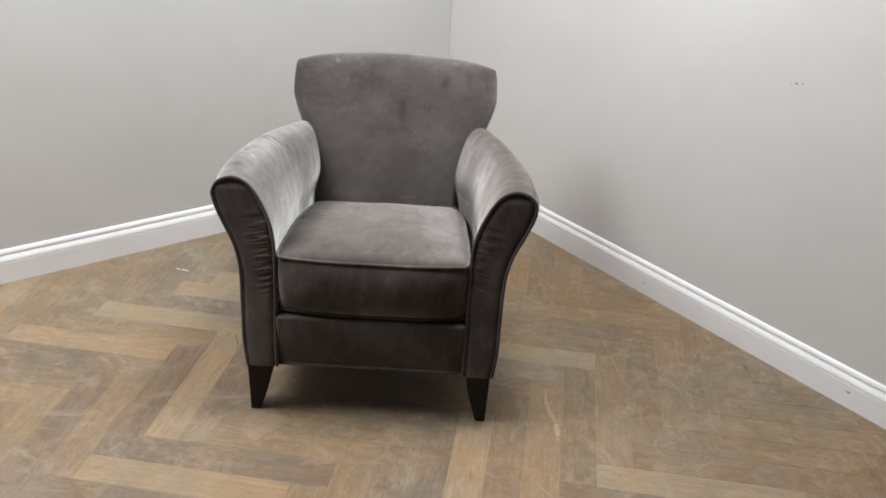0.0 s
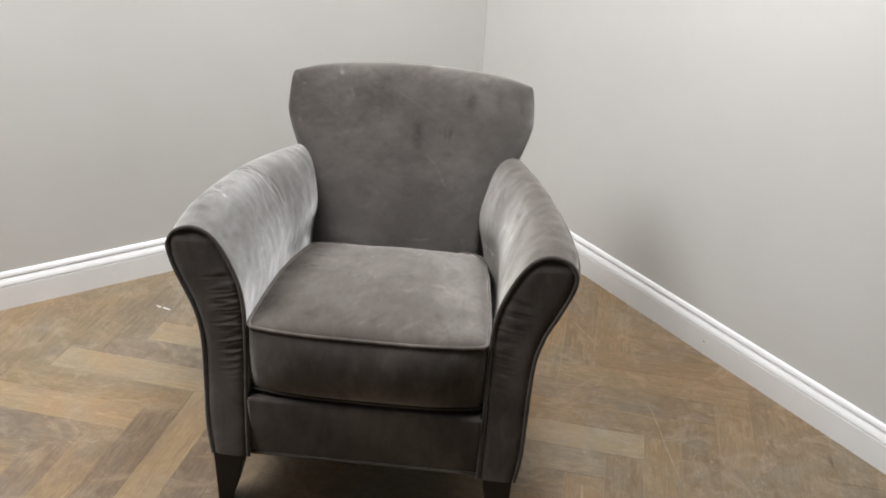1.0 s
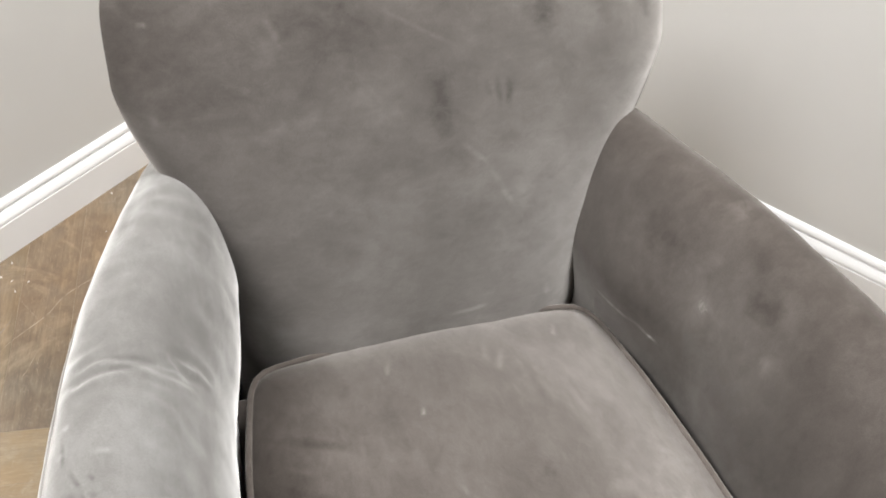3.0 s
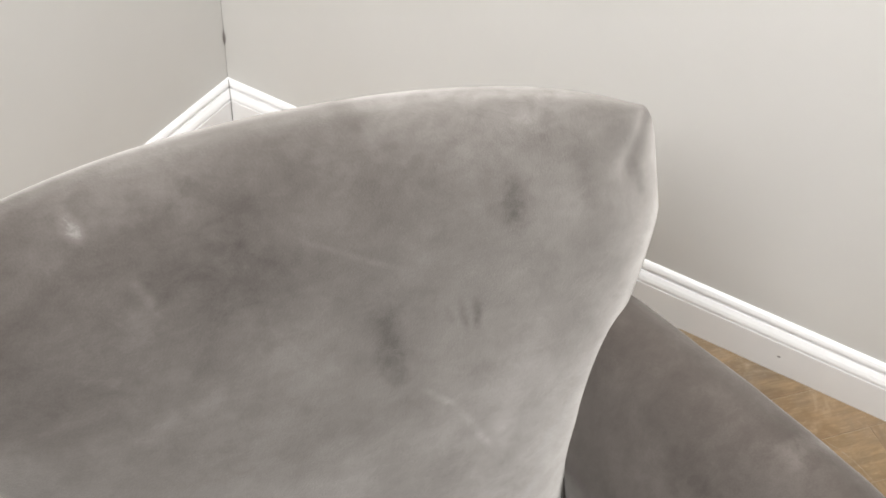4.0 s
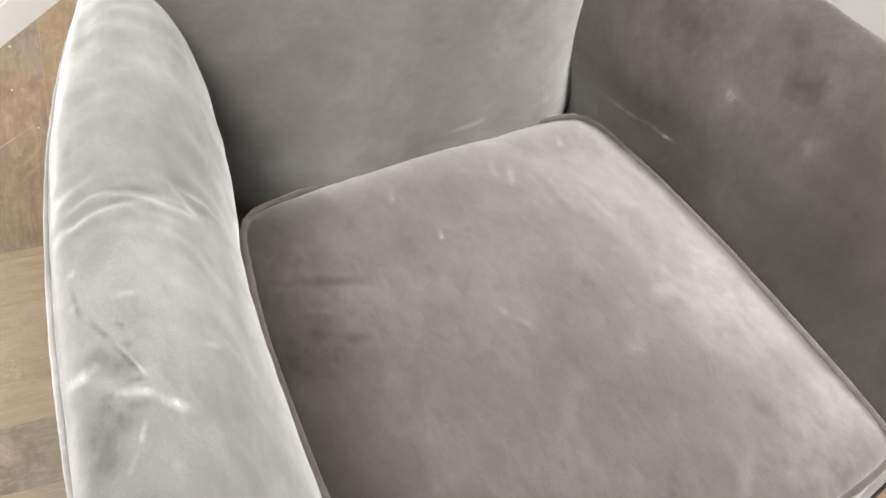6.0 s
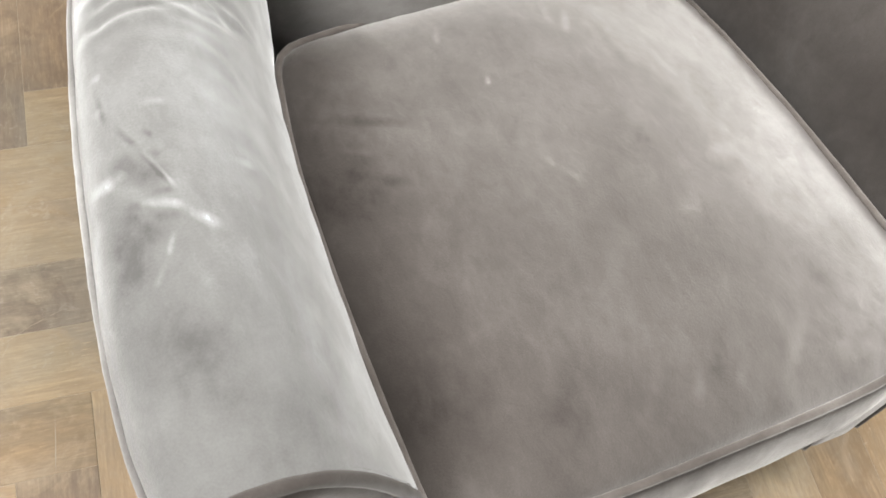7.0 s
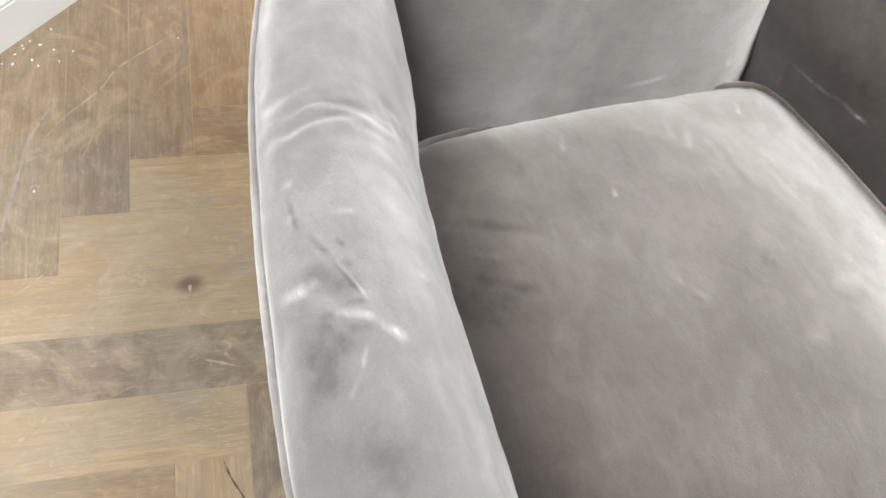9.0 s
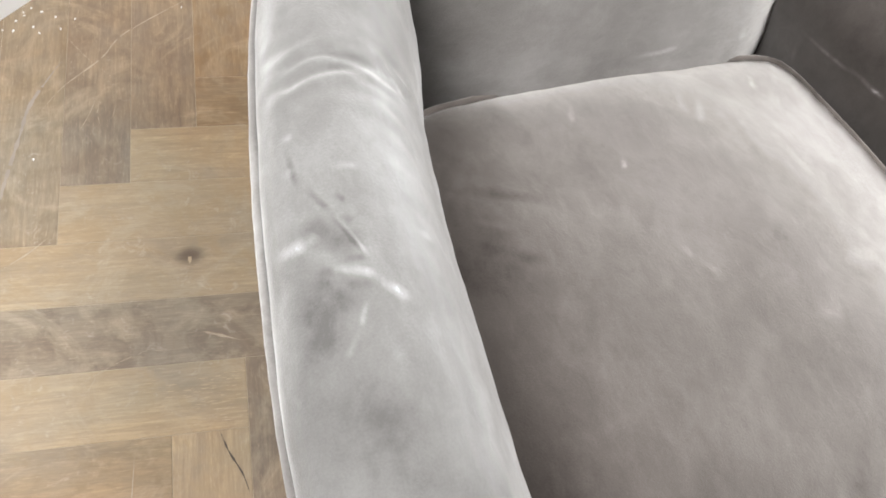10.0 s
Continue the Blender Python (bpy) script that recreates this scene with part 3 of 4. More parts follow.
def cushion():
    half = PLAN
    loop = [(x, y) for x, y in half] + [(-x, y) for x, y in half[-2:0:-1]]
    ring = spline(loop, 128, closed=True)
    ring = [(x - 0.008 * smooth(y, -0.36, -0.05) * smooth(x, 0.10, 0.22) + 0.004 * smooth(y, -0.06, 0.10) * smooth(-x, 0.10, 0.20), y - 0.009 * smooth(y, 0.04, 0.12) * smooth(-x, 0.02, 0.20)) for x, y in ring]
    cx, cy = 0.0, -0.12
    bm = bmesh.new()
    rows = []

    def level(inset, zf):
        row = []
        for x, y in ring:
            px, py = cx + (x - cx) * (1 - inset), cy + (y - cy) * (1 - inset)
            row.append(Vector((px, py, zf(px, py, x, y))))
        return row

    def crown(px, py):
        ux, uy = px / 0.243, (py + 0.12) / 0.26
        return (1 - min(abs(ux), 1) ** 2.6) * (1 - min(abs(uy), 1) ** 3.0)

    for inset in (0.95, 0.6, 0.3, 0.08, 0.02):
        rows.append(level(inset, lambda px, py, x, y: seam_z(py) - 0.152))
    for k in np.linspace(0, 1, 15):
        row = []
        for x, y in ring:
            fat = math.sin(math.pi * k) ** 0.7
            front = smooth(-y, 0.30, 0.36)
            bulge = 0.003 + 0.020 * front * (1 - (x / 0.26) ** 4)
            d = Vector((x - cx, y - cy, 0)).normalized()
            d = d * (1 - front) + Vector((0, -1, 0)) * front
            z = seam_z(y) - 0.148 * (1 - k)
            p = Vector((x, y, z)) + d * bulge * fat
            p += d * (0.002 * noise.noise(Vector((x * 16, z * 14, y * 9))) * fat)
            row.append(p)
        rows.append(row)
    for inset in (0.012, 0.03, 0.055, 0.09, 0.13, 0.18, 0.24, 0.30, 0.37, 0.44, 0.52, 0.60, 0.68, 0.76, 0.84, 0.92, 0.98):
        def top(px, py, x, y):
            edge = 0.010 * (1 - math.exp(-inset / 0.045))
            tuck = 0.0016 * noise.noise(Vector((px * 30, py * 30, 7))) * math.exp(-inset / 0.2)
            tuck += 0.0020 * math.sin(math.atan2(py - cy, px) * 70 + 5 * noise.noise(Vector((px * 9, py * 9, 1)))) * math.exp(-((inset - 0.06) / 0.06) ** 2) * (0.4 + 0.6 * noise.noise(Vector((px * 6, py * 6, 2))))
            soft = 0.003 * noise.noise(Vector((px * 7, py * 7, 3)))
            return seam_z(py) + edge + 0.018 * crown(px, py) + tuck + soft
        rows.append(level(inset, top))
    grid(bm, rows, wrap=True, cap0=True, cap1=True)
    bm.faces.ensure_lookup_table()
    for f in bm.faces:
        if abs(f.calc_center_median().z - seam_z(f.calc_center_median().y) + 0.075) < 0.072:
            f.material_index = 1
    seat = part("seat_cushion", bm, VELVET_SEAT, chair, "loose boxed velvet seat cushion with piped edges")
    seat.data.materials.append(VELVET)
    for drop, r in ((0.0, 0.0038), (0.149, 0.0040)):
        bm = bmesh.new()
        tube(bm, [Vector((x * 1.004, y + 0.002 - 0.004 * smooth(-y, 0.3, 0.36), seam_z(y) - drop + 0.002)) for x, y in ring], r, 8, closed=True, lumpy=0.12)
        part("piping", bm, VELVET_EDGE_SHADED if drop else VELVET_CORD, seat, "velvet-covered piping cord")


PALE_ON_SEAT = [
    (-0.218, -0.013, -0.170, -0.040, 0.0040, 0.08),
    (0.101, -0.140, 0.140, -0.135, 0.0098, 0.13),
    (0.083, -0.159, 0.052, -0.192, 0.0113, 0.14),
    (-0.033, -0.097, -0.016, -0.128, 0.0035, 0.12),
    (-0.044, 0.014, -0.048, 0.001, 0.0027, 0.34),
    (0.011, -0.210, 0.011, -0.248, 0.0034, 0.09),
    # two broad rows paint in the sheen of the seat's right side
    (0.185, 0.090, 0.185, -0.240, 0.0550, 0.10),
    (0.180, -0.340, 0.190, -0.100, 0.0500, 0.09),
    (0.109, -0.292, 0.061, -0.344, 0.0066, 0.12),
    (0.046, -0.300, 0.015, -0.340, 0.0053, 0.12),
    (0.002, -0.304, -0.022, -0.338, 0.0047, 0.10),
    (-0.035, -0.295, -0.067, -0.340, 0.0055, 0.08),
    (0.152, 0.104, 0.143, 0.082, 0.0033, 0.28),
    (0.073, 0.081, 0.057, 0.041, 0.0037, 0.16),
    (0.056, 0.100, 0.048, 0.060, 0.0037, 0.12),
]
PALE_AT_SEAT_EDGE = [
    (0.162, -0.091, 0.203, -0.109, 0.0042, 0.07),
    (0.122, 0.017, 0.134, -0.050, 0.0048, 0.10),
    (-0.059, 0.100, -0.070, 0.067, 0.0030, 0.14),
    (-0.035, -0.091, -0.032, -0.107, 0.0026, 0.12),
]
SWEPT_AND_SHEEN_ON_SEAT = [
    # first three rows paint sheen: bright at front right, dull along the left
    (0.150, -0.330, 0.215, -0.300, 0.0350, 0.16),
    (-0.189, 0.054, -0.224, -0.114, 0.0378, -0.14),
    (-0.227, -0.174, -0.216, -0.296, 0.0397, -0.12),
    (-0.212, 0.021, -0.130, -0.020, 0.0057, -0.14),
    (-0.226, -0.037, -0.151, -0.082, 0.0054, -0.12),
    (0.060, -0.081, 0.056, -0.108, 0.0085, -0.12),
    (0.038, -0.276, 0.002, -0.328, 0.0058, -0.12),
    (-0.091, -0.260, -0.130, -0.321, 0.0111, -0.08),
    (0.140, -0.238, 0.132, -0.286, 0.0116, -0.08),
    (0.089, 0.070, 0.091, -0.018, 0.0055, -0.10),
]
VELVET_SEAT = velvet("taupe_velvet_seat", (0.60, 0.1, 0.0), 2.3, PALE_ON_SEAT + PALE_AT_SEAT_EDGE + SWEPT_AND_SHEEN_ON_SEAT, "xy", (1.0, 0.6, 1.0), 0.62, 0.46, 0.92, 0.0)
cushion()


PLEAT = (Vector((0.300, 0.774)), Vector((0.266, 0.741)))  # the tuck from each upper corner, x and z


def back_rest():
    """The padded back: level rings from the base up, closed over a rolled, bowed top."""
    bm = bmesh.new()
    knee, rise = 0.692, 0.077
    heights = np.r_[np.linspace(0.155, 0.62, 44), np.linspace(0.626, knee, 16), knee + rise * np.sin(np.linspace(0.06, 1, 28) * math.pi / 2)]
    front_x = np.sin(np.linspace(-1, 1, 81) * math.pi / 2)
    rear_x = -0.955 * front_x
    rows = []
    for z in heights:
        zz = min(z, knee)
        y_front = curve(zz, (0.15, 0.36, 0.45, 0.557, 0.65, 0.71), (0.146, 0.127, 0.150, 0.191, 0.240, 0.275))
        y_back = curve(zz, (0.15, 0.45, 0.705), (0.340, 0.362, 0.366))
        wide = curve(zz, (0.15, 0.42, 0.50, 0.56, 0.61, 0.65, 0.68, 0.71), (0.226, 0.229, 0.244, 0.263, 0.287, 0.302, 0.310, 0.313))
        round_in = 1 - math.cos(math.asin(min(max((z - knee) / rise, 0), 1)))
        h = z - zz
        y_f, y_b = y_front + 0.60 * h, y_back + 0.05 * h
        reach = curve(zz, (0.15, 0.56, 0.66, 0.71), (0.110, 0.105, 0.082, 0.078)) - 0.055 * round_in
        roll = curve(zz, (0.15, 0.55, 0.64, 0.71), (0.070, 0.069, 0.049, 0.028))
        row = []
        for u, front in [(u, True) for u in front_x] + [(u, False) for u in rear_x]:
            x = wide * u * (1 - 0.040 * round_in)
            if u < 0:
                x *= 1 - 0.010 * smooth(z, 0.58, 0.68) * (1 - smooth(z, 0.70, 0.77))
            if front:
                q = max(0.0, (abs(x) - (wide - reach)) / reach)
                y = y_f + roll * (1 - math.sqrt(max(0.0, 1 - min(q, 1.0) ** 2)))
            else:
                y = y_b - 0.040 * abs(u / 0.955) ** 12
            bow = (1 - (x / 0.315) ** 2) * smooth(z, 0.56, 0.752)
            y += (0.026 if front else 0.062) * bow
            mid = 0.5 * (y_f + y_b) - 0.004 + 0.050 * bow
            y = mid + (y - mid) * (1 - 0.92 * round_in)
            lift = 0.027 * (1 - abs(x / 0.315) ** 3.2) * smooth(z, 0.55, 0.752)
            slack = 0.0022 * noise.noise(Vector((x * 8, z * 8, 5))) + 0.0010 * noise.noise(Vector((x * 30, z * 24, 9)))
            pleat = 0.0
            if front:
                here = Vector((abs(x), z + lift))
                along = min(max((here - PLEAT[0]).dot(PLEAT[1] - PLEAT[0]) / (PLEAT[1] - PLEAT[0]).length_squared, 0.0), 1.0)
                away = (here - PLEAT[0].lerp(PLEAT[1], along)).length
                pleat = 0.0022 * math.exp(-((away / 0.0055) ** 2)) + 0.0022 * math.exp(-(((here - PLEAT[1]).length / 0.010) ** 2))
            row.append(Vector((x, y - (slack if front else 0) + pleat, z + lift)))
        rows.append(row)
    vs = grid(bm, rows, wrap=True, cap0=True)
    top, m = vs[-1], len(front_x)
    for i in range(m - 1):
        bm.faces.new((top[i], top[i + 1], top[2 * m - 2 - i], top[2 * m - 1 - i]))
    return part("backrest", bm, VELVET_BACK, chair, "padded velvet back with a bowed top, brushed marks and painted sheen")


PALE_ON_BACK = [
    # the lit top roll, painted as a pale band in two rows
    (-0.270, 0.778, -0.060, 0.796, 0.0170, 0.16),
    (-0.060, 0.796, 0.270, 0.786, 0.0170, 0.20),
    (0.046, 0.620, 0.077, 0.597, 0.0030, 0.14),
    (0.077, 0.597, 0.109, 0.545, 0.0036, 0.16),
    (-0.184, 0.643, -0.137, 0.658, 0.0066, 0.14),
    (-0.157, 0.648, -0.100, 0.664, 0.0053, 0.10),
    (-0.095, 0.688, -0.035, 0.658, 0.0152, 0.08),
    (-0.183, 0.781, -0.179, 0.774, 0.0050, 0.20),
    # highlight painted on the left pleat
    (-0.277, 0.748, -0.265, 0.748, 0.0025, 0.26),
    (-0.150, 0.742, -0.144, 0.734, 0.0042, 0.15),
    (-0.039, 0.749, 0.050, 0.709, 0.0022, 0.09),
    (-0.280, 0.685, -0.270, 0.663, 0.0052, 0.13),
    # brighter right side of the back's sheen, painted in broadly
    (0.148, 0.663, 0.107, 0.454, 0.0644, 0.10),
    (0.021, 0.419, 0.076, 0.424, 0.0025, 0.25),
    (0.151, 0.447, 0.162, 0.414, 0.0040, 0.14),
]
DARK_ON_BACK = [
    (0.157, 0.745, 0.155, 0.731, 0.0120, -0.20),
    (0.135, 0.739, 0.149, 0.730, 0.0097, -0.08),
    (0.026, 0.674, 0.025, 0.642, 0.0125, -0.17),
    (0.108, 0.682, 0.106, 0.650, 0.0039, -0.20),
    (0.092, 0.683, 0.096, 0.652, 0.0034, -0.16),
    (0.079, 0.677, 0.085, 0.658, 0.0034, -0.11),
    # three broad rows paint the upper left duller, where the sheen falls off
    (-0.212, 0.755, -0.030, 0.738, 0.0420, -0.12),
    (-0.184, 0.724, -0.060, 0.715, 0.0300, -0.08),
    (-0.287, 0.716, -0.190, 0.700, 0.0420, -0.12),
    (0.222, 0.754, 0.223, 0.727, 0.0092, -0.11),
    (0.277, 0.743, 0.282, 0.716, 0.0054, -0.16),
    (0.027, 0.796, 0.035, 0.794, 0.0078, -0.12),
    (-0.169, 0.615, -0.101, 0.616, 0.0119, -0.08),
    (-0.029, 0.786, -0.024, 0.781, 0.0053, -0.08),
]
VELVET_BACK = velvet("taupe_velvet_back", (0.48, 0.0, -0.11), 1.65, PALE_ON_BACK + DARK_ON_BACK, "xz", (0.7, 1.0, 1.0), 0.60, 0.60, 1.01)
back_rest()

bm = bmesh.new()
box(bm, (-0.2435, -0.383, 0.150), (0.2435, 0.16, 0.292), 0.008)
rail = part("seat_base", bm, VELVET, chair, "velvet-covered seat base and front rail")
bm = bmesh.new()
tube(bm, [Vector((x, -0.384, 0.153)) for x in np.linspace(-0.243, 0.243, 30)], 0.0035, 8, lumpy=0.1)
part("piping", bm, VELVET, rail, "velvet-covered piping cord")
bm = bmesh.new()
box(bm, (-0.30, -0.36, 0.142), (0.30, 0.32, 0.149))
part("underside_cloth", bm, LINING, chair, "black lining cloth", smooth=False)


def leg(sx, sy):
    """A tapered sabre leg, straight outside and curved in towards the foot."""
    bm = bmesh.new()
    rows = []
    for k in np.linspace(0, 1, 14):
        z = 0.149 * (1 - k)
        size = 0.062 - 0.036 * k**1.5
        ox = 0.322 - 0.001 * k if sx < 0 else 0.316 - 0.004 * k
        oy = 0.388 - 0.004 * k if sy < 0 else 0.325 + 0.012 * k
        pts = []
        for u, v in ((0, 0), (1, 0), (1, 1), (0, 1)):
            pts.append(Vector((sx * (ox - u * size), sy * (oy - v * size), z)))
        rows.append(pts)
    grid(bm, rows, wrap=True, cap0=True, cap1=True)
    bmesh.ops.recalc_face_normals(bm, faces=bm.faces)
    sharp = [e for e in bm.edges if len(e.link_faces) == 2 and e.calc_face_angle() > 0.9]
    bmesh.ops.bevel(bm, geom=sharp, offset=0.0022, segments=2, affect="EDGES", profile=0.6)
    part("leg", bm, EBONY, chair, "black stained tapered wooden leg")


for sx in (-1, 1):
    for sy in (-1, 1):
        leg(sx, sy)

# ---- herringbone floor ----
BEND = radians(45) - TURN
U = Vector((math.cos(BEND), -math.sin(BEND), 0))
V = Vector((math.sin(BEND), math.cos(BEND), 0))
START_U, START_V, WIDE, LONG = -0.5511, 0.3882, 0.0922, 0.5114

bm = bmesh.new()
slab(bm, [room(-THICK, -THICK), room(LEN_L + THICK, -THICK), room(LEN_L + THICK, LEN_R + THICK), room(-THICK, LEN_R + THICK)], -0.05, -0.0008)
floor = tagged(part("floor", bm, SCREED, None, smooth=False), "worn grey-brown oak planks laid in a herringbone pattern", "floor", kind="structure")


def clipped(poly):
    """The part of a level polygon that lies inside the room."""
    for axis, limit, sign in ((0, 0.0, 1), (0, LEN_L, -1), (1, 0.0, 1), (1, LEN_R, -1)):
        out = []
        for p, q in zip(poly, poly[1:] + poly[:1]):
            dp, dq = sign * (p[axis] - limit), sign * (q[axis] - limit)
            if dp >= 0:
                out.append(p)
            if (dp >= 0) != (dq >= 0):
                s = dp / (dp - dq)
                out.append((p[0] + (q[0] - p[0]) * s, p[1] + (q[1] - p[1]) * s))
        poly = out
        if len(poly) < 3:
            return []
    return poly


def to_plan(p):
    d = Vector((p.x, p.y, 0)) - CORNER
    return (d.dot(ALONG_L), d.dot(ALONG_R))


def plank_rings(outline):
    """Top and bottom rings of a plank with a fine chamfer; outline anticlockwise in its own axes."""
    c = Vector((sum(p[0] for p in outline) / len(outline), sum(p[1] for p in outline) / len(outline), 0))
    rings = []
    for inset, z in ((0.0, -0.008), (0.0, -0.0003), (0.0005, 0.0)):
        ring = []
        m = len(outline)
        for i in range(m):
            p = Vector((*outline[i], 0))
            a = (p - Vector((*outline[i - 1], 0)))
            b = (Vector((*outline[(i + 1) % m], 0)) - p)
            if a.length > 1e-6 and b.length > 1e-6:
                na, nb = Vector((-a.y, a.x, 0)).normalized(), Vector((-b.y, b.x, 0)).normalized()
                mitre = (na + nb)
                mitre = mitre / max(mitre.length_squared / 2, 0.4)
                p = p + mitre * inset
            ring.append(Vector((p.x, p.y, z)))
        rings.append(ring)
    return rings


def plank_mesh(outline, wood):
    rings = plank_rings(outline)
    m = len(outline)
    verts = [tuple(v) for r in rings for v in r]
    faces = [tuple(range(2 * m, 3 * m))]
    for r in range(2):
        faces += [(r * m + i, r * m + (i + 1) % m, (r + 1) * m + (i + 1) % m, (r + 1) * m + i) for i in range(m)]
    me = bpy.data.meshes.new("plank")
    me.from_pydata(verts, [], faces)
    me.materials.append(wood)
    return me


GAP = 0.0004
FULL = [(-LONG / 2 + GAP, -WIDE / 2 + GAP), (LONG / 2 - GAP, -WIDE / 2 + GAP), (LONG / 2 - GAP, WIDE / 2 - GAP), (-LONG / 2 + GAP, WIDE / 2 - GAP)]
full_mesh = {wood.name: plank_mesh(FULL, wood) for wood in (WOOD, WOOD_WARM, WOOD_PALE, WOOD_DARK, WOOD_GOLD)}
PALE_AT = [(-0.433, -0.646), (-0.609, 0.249), (-0.890, -0.097), (-0.517, -0.318), (0.270, -0.512), (0.564, -0.040), (0.723, -0.580), (-1.225, 0.217), (-0.428, 0.401), (-0.502, 0.318), (-0.571, 0.036)]
GOLD_AT = [(-0.250, 0.900), (-0.331, 0.864), (-0.360, 0.481), (-0.354, 0.596)]
DARK_AT = [(-0.994, -0.169), (0.169, -0.521), (-0.066, -0.605), (-0.823, -0.448), (-0.438, 0.587), (-0.528, 0.569), (-0.560, 0.141), (-0.400, -0.008), (-0.638, -0.502)]


def board_wood(m):
    """Single boards are clearly paler or greyer than the rest."""
    back = m.inverted()
    for wood, places in ((WOOD_GOLD, GOLD_AT), (WOOD_PALE, PALE_AT), (WOOD_DARK, DARK_AT)):
        for x, y in places:
            p = back @ Vector((x, y, 0))
            if abs(p.x) < LONG / 2 and abs(p.y) < WIDE / 2:
                return wood
    return WOOD_WARM if m.translation.x > 0.30 else WOOD


laid = []
for n in range(-9, 10):
    for k in range(-46, 47):
        u, v = START_U - k * WIDE + n * LONG, START_V - k * WIDE - n * LONG
        for cu, cv, turn in ((u + LONG / 2, v - WIDE / 2, 0), (u + WIDE / 2, v + LONG / 2, 90)):
            centre = U * cu + V * cv
            m = Matrix.Translation(centre) @ Matrix.Rotation(-BEND + radians(turn), 4, "Z")
            outline = [to_plan(m @ Vector((*p, 0))) for p in FULL]
            inside = clipped(outline)
            if len(inside) >= 3:
                whole = all(0 < a < LEN_L and 0 < b < LEN_R for a, b in outline)
                laid.append(((centre - Vector((0.1, -0.1, 0))).length, whole, m, inside, turn))
laid.sort(key=lambda q: q[0])
rest = {0: ([], []), 90: ([], [])}
for i, (far, whole, m, inside, turn) in enumerate(laid):
    if i < 300:
        if whole:
            ob = new("plank", full_mesh[board_wood(m).name])
        else:
            back = m.inverted()
            own = [back @ (room(a, b)) for a, b in inside]
            own = [(p.x, p.y) for p in own]
            area = sum(p[0] * q[1] - q[0] * p[1] for p, q in zip(own, own[1:] + own[:1]))
            if abs(area) < 2e-5:
                continue
            if area < 0:
                own.reverse()
            ob = new("plank", plank_mesh(own, board_wood(m)))
        ob.matrix_world = m
        ob.parent = floor
    else:
        ring = [room(a, b) for a, b in inside]
        area = sum(p.x * q.y - q.x * p.y for p, q in zip(ring, ring[1:] + ring[:1]))
        if area < 0:
            ring.reverse()
        rest_v, rest_f = rest[turn]
        back = Matrix.Rotation(BEND - radians(turn), 4, "Z")
        base = len(rest_v)
        rest_v += [tuple(back @ p) for p in ring]
        rest_f.append(tuple(range(base, base + len(ring))))
for turn, (rest_v, rest_f) in rest.items():
    me = bpy.data.meshes.new("far_planks")
    me.from_pydata(rest_v, [], rest_f)
    me.materials.append(WOOD_FAR)
    far_planks = new("far_planks", me)
    far_planks.matrix_world = Matrix.Rotation(-BEND + radians(turn), 4, "Z")
    far_planks.parent = floor
    tagged(far_planks, kind="stuff")


# ---- wear: scratches, chips, cracks ----
SCRATCH = plain("bare_scratched_wood", (0.24, 0.19, 0.135), (0.34, 0.28, 0.205), 60.0, 0.7)
GREY = plain("grey_scuff", (0.20, 0.185, 0.175), (0.27, 0.25, 0.24), 60.0, 0.7)
SCUFF = plain("dull_grey_scuff", (0.205, 0.172, 0.140), (0.265, 0.228, 0.190), 30.0, 0.75)
SPLINTER = plain("pale_splintered_wood", (0.28, 0.21, 0.13), (0.36, 0.275, 0.18), 40.0, 0.7)
DARK = plain("dark_open_crack", (0.035, 0.028, 0.022), (0.07, 0.055, 0.045), 60.0, 0.9)
CHIP = plain("white_paint_fleck", (0.52, 0.50, 0.47), (0.72, 0.70, 0.68), 60.0, 0.6)


def ribbon(bm, path, width, z, rng):
    """A thin flat mark along a path on the floor, broken up and uneven in width."""
    pts = spline(path, max(4, int(sum((Vector(a) - Vector(b)).length for a, b in zip(path, path[1:])) / 0.006)))
    n = len(pts)
    left, right = [], []
    for i in range(n):
        t = pts[min(i + 1, n - 1)] - pts[max(i - 1, 0)]
        t = t / max(np.linalg.norm(t), 1e-9)
        taper = min(1.0, 4 * min(i, n - 1 - i) / n + 0.08)
        w = width * taper * (0.35 + rng.random())
        left.append(bm.verts.new((pts[i][0] - t[1] * w / 2, pts[i][1] + t[0] * w / 2, z)))
        right.append(bm.verts.new((pts[i][0] + t[1] * w / 2, pts[i][1] - t[0] * w / 2, z)))
    for i in range(n - 1):
        if rng.random() > 0.08:
            bm.faces.new((left[i], right[i], right[i + 1], left[i + 1]))


def floor_mark(name, path, width, material, label, seed):
    bm = bmesh.new()
    ribbon(bm, path, width, 0.0004, random.Random(seed))
    part(name, bm, material, floor, label, smooth=False)


floor_mark("scratch", [(-0.762, 0.373), (-0.735, 0.366), (-0.703, 0.355)], 0.0060, CHIP, "white gouge in a floor plank", 1)
floor_mark("scratch", [(0.682, 0.136), (0.700, 0.02), (0.709, -0.056), (0.731, -0.204)], 0.0032, SCRATCH, "long pale scratch in the floor", 2)
floor_mark("scratch", [(0.489, -0.222), (0.489, -0.301), (0.506, -0.375), (0.504, -0.469)], 0.0130, SPLINTER, "pale splintered strip in a plank", 3)
floor_mark("scratch", [(0.498, 0.503), (0.540, 0.43), (0.574, 0.366)], 0.0035, SCRATCH, "pale scratch in the floor", 4)
floor_mark("scratch", [(0.432, -0.604), (0.455, -0.64), (0.482, -0.669)], 0.0045, SCRATCH, "pale scratch in the floor", 5)
floor_mark("scratch", [(-0.700, 0.30), (-0.65, 0.46), (-0.630, 0.52), (-0.582, 0.593)], 0.0050, SCUFF, "grey scuff across the planks", 6)
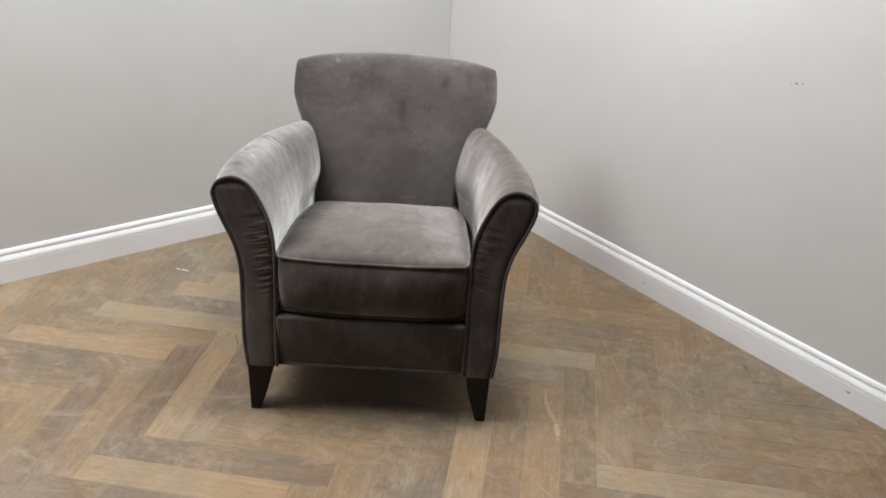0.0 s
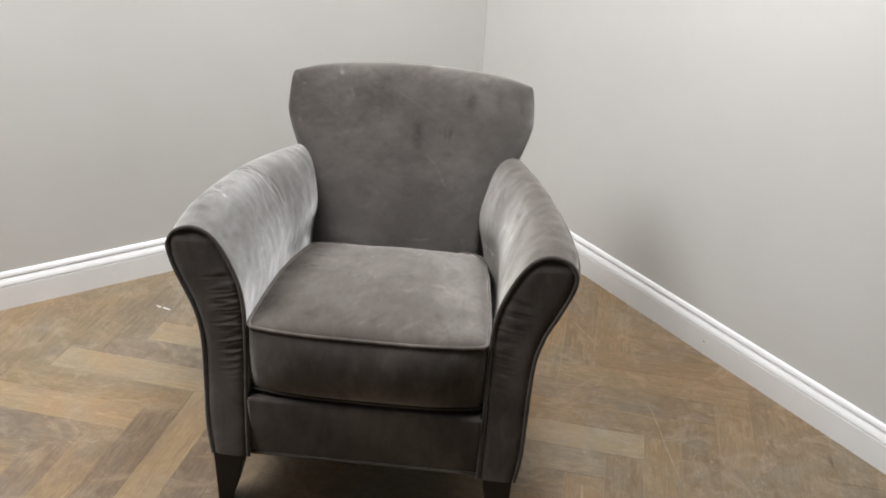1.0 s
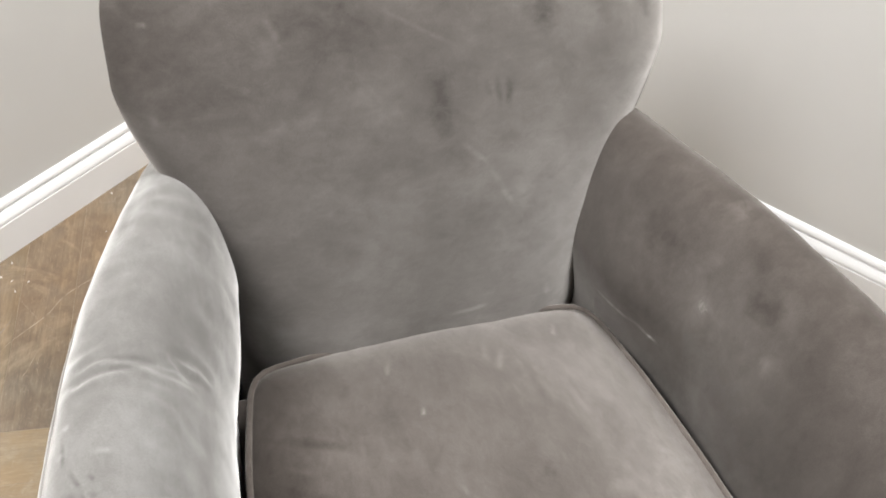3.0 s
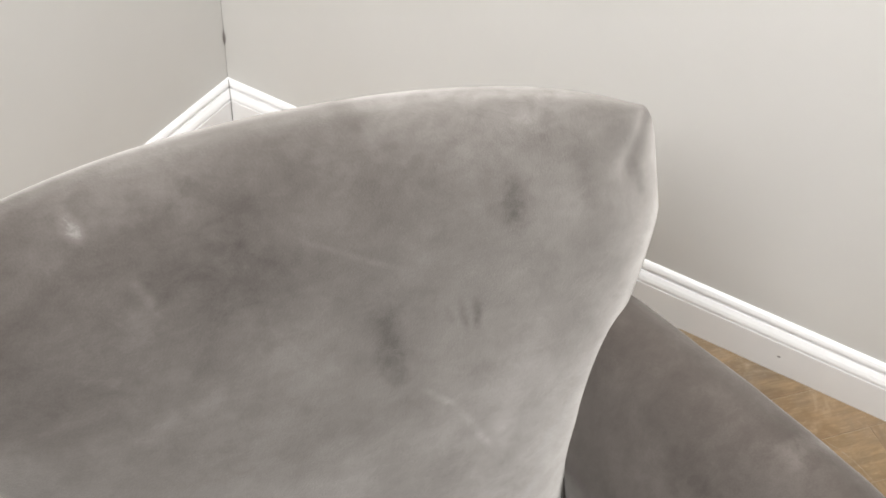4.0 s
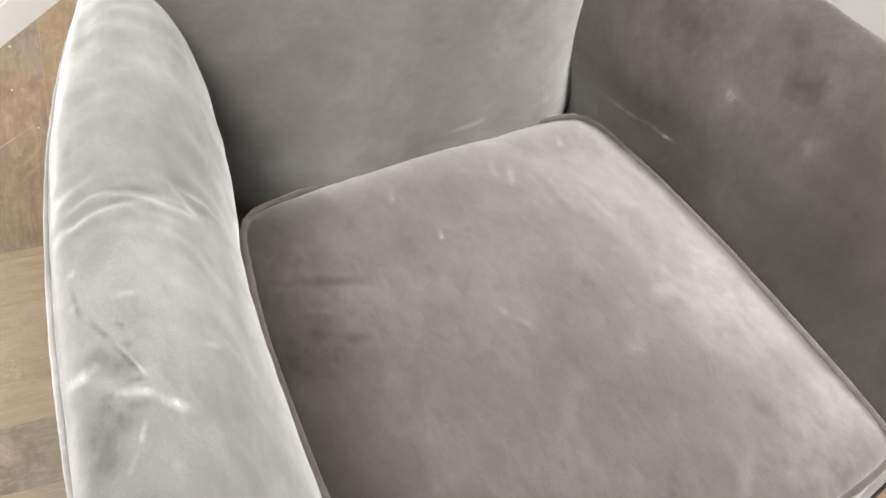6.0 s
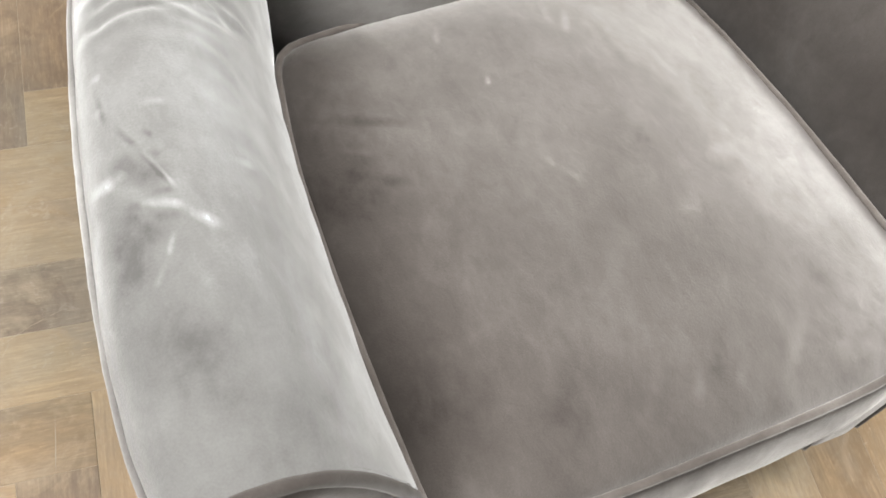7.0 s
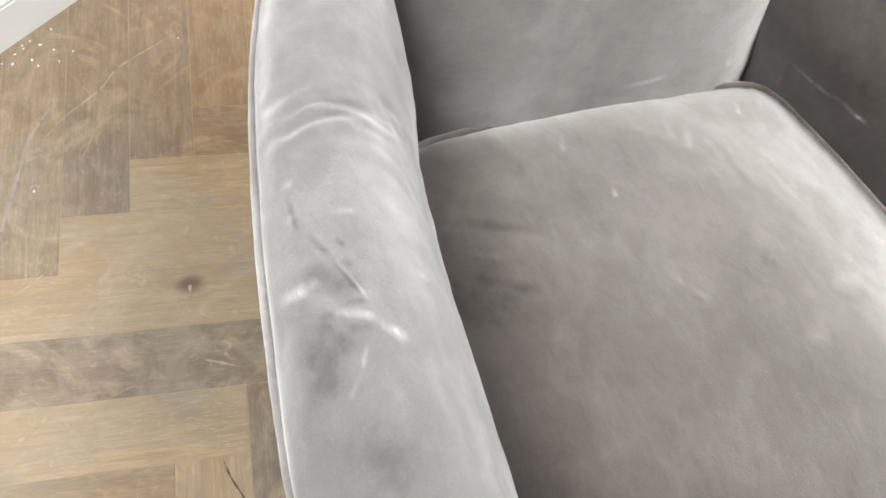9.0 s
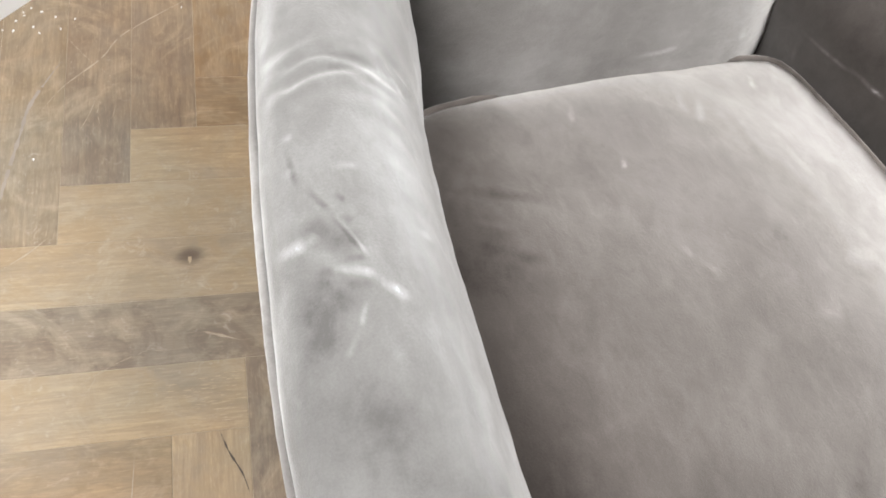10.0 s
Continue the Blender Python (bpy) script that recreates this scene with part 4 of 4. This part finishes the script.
floor_mark("scratch", [(-0.62, 0.50), (-0.584, 0.544), (-0.526, 0.590), (-0.489, 0.633), (-0.388, 0.691)], 0.0026, SCRATCH, "pale scratch across the planks", 7)
floor_mark("scratch", [(-0.449, 0.115), (-0.43, 0.106), (-0.406, 0.094)], 0.0045, SCRATCH, "pale scratch in the floor", 8)
floor_mark("crack", [(-0.4495, -0.020), (-0.4437, -0.047), (-0.4322, -0.078), (-0.428, -0.103)], 0.0024, DARK, "dark split in a plank", 9)
floor_mark("scratch", [(-0.684, 0.255), (-0.649, 0.274), (-0.62, 0.295)], 0.0018, SCRATCH, "pale scratch in the floor", 10)
floor_mark("scratch", [(-1.06, -0.185), (-1.026, -0.172), (-0.98, -0.13), (-0.939, -0.102)], 0.0040, SCRATCH, "pale scratch in the floor", 11)

floor_mark("splinter", [(-0.4485, 0.233), (-0.4500, 0.224), (-0.4510, 0.216)], 0.0045, SPLINTER, "pale heart of a knot", 12)

# worn, raised grain on the end of one plank
rng = random.Random(8)
bm = bmesh.new()
for i in range(90):
    k, w = rng.random() ** 0.6, rng.random()
    p = Vector((-0.545 + 0.130 * k, 0.066 - 0.012 * k - 0.066 * w))
    way = Vector((0.992, -0.125)) * rng.uniform(0.004, 0.016)
    ribbon(bm, [p, p + way * 0.5, p + way], rng.uniform(0.0006, 0.0014), 0.0003, rng)
tagged(part("raised_grain", bm, SPLINTER, floor, "pale splintered grain", smooth=False), kind="stuff")

rng = random.Random(5)
bm = bmesh.new()
for i in range(150):
    a, b = rng.uniform(0.15, 3.4), rng.uniform(0.15, 3.4)
    p = room(a, b)
    way, size = rng.gauss(1.1, 0.9), rng.uniform(0.02, 0.13)
    bend = rng.gauss(0, 0.25)
    q = p + Vector((math.cos(way), math.sin(way), 0)) * size * 0.5
    r = q + Vector((math.cos(way + bend), math.sin(way + bend), 0)) * size * 0.5
    if min(to_plan(r)) > 0.03:
        ribbon(bm, [p.xy, q.xy, r.xy], rng.uniform(0.0005, 0.0013), 0.0003, rng)
ob = part("fine_scratches", bm, SCRATCH, floor, "fine pale scratches all over the planks", smooth=False)
tagged(ob, kind="stuff")

bm = bmesh.new()
spots = [(-0.640, 0.681), (-0.617, 0.666), (-0.633, 0.422), (-0.420, 0.770), (-0.405, 0.873), (-0.650, 0.70), (-0.628, 0.69), (-0.66, 0.665), (-0.609, 0.652)]
for i in range(13):
    spots.append((-0.61 + rng.gauss(0, 0.035), 0.675 + rng.gauss(0, 0.03)) if i < 12 else tuple(room(rng.uniform(0.2, 2.2), rng.uniform(0.04, 0.6)).xy))
for x, y in spots:
    if min(to_plan(Vector((x, y, 0)))) < 0.025:
        continue
    size, way = rng.uniform(0.0008, 0.0024), rng.uniform(0, math.pi)
    ring = []
    for t in np.linspace(0, 2 * math.pi, 9, endpoint=False):
        u, w = size * rng.uniform(0.7, 1.7) * math.cos(t), size * rng.uniform(0.3, 0.9) * math.sin(t)
        ring.append(Vector((x + u * math.cos(way) - w * math.sin(way), y + u * math.sin(way) + w * math.cos(way), 0.0002)))
    grid(bm, [ring, [v + Vector((0, 0, 0.0009)) for v in ring]], wrap=True, cap1=True)
tagged(part("paint_flecks", bm, CHIP, None, smooth=False), "white paint flecks and crumbs scattered on the planks", "debris", kind="stuff")

# settlement crack in the corner of the walls, with a small hole
bm = bmesh.new()
rows = []
for z in np.linspace(0.116, 1.15, 120):
    w = 0.0010 + 0.0007 * noise.noise(Vector((0, 0, z * 40)))
    w += 0.0045 * math.exp(-(((z - 0.212) / 0.012) ** 2))
    w *= 1 - 0.75 * smooth(z, 0.30, 0.80)
    o = 0.0006 * noise.noise(Vector((3, 0, z * 25)))
    rows.append([room(0.0007, w + o, z), room(0.0007, 0.0007, z), room(w - o, 0.0007, z)])
grid(bm, rows)
part("crack", bm, GREY, bpy.data.objects["wall_north_west"], "fine settlement crack with a small hole", smooth=False)
bm = bmesh.new()
rows = [[room(d + 0.0006, d + 0.0016, z), room(d + 0.0006, d + 0.0006, z), room(d + 0.0016, d + 0.0006, z)] for d, z in PROFILE[1:-1]]
grid(bm, rows)
part("joint", bm, GREY, bpy.data.objects["baseboard_north_west"], "open mitre joint in the corner", smooth=False)


def smudge(bm, a, b, z, on_right, wide, tall, seed):
    """A small dirty mark on a wall or skirting."""
    rng = random.Random(seed)
    ring = []
    for t in np.linspace(0, 2 * math.pi, 14, endpoint=False):
        k = 0.5 + 0.6 * rng.random()
        ring.append((b + wide * k * math.cos(t), z + tall * k * math.sin(t)))
    bm.faces.new([bm.verts.new(room(a, y, h) if on_right else room(y, a, h)) for y, h in ring])


bm = bmesh.new()
smudge(bm, 0.0004, 1.581, 0.845, True, 0.007, 0.0035, 1)
smudge(bm, 0.0004, 1.600, 0.848, True, 0.004, 0.002, 2)
smudge(bm, 0.0004, 1.566, 0.838, True, 0.003, 0.002, 3)
part("scuff", bm, GREY, bpy.data.objects["wall_north_east"], "small grey scuff on the paint", smooth=False)
bm = bmesh.new()
smudge(bm, 0.0169, 1.970, 0.049, True, 0.009, 0.003, 4)
smudge(bm, 0.0169, 1.20, 0.040, True, 0.004, 0.002, 5)
part("scuff", bm, GREY, bpy.data.objects["baseboard_north_east"], "small dent in the gloss paint", smooth=False)
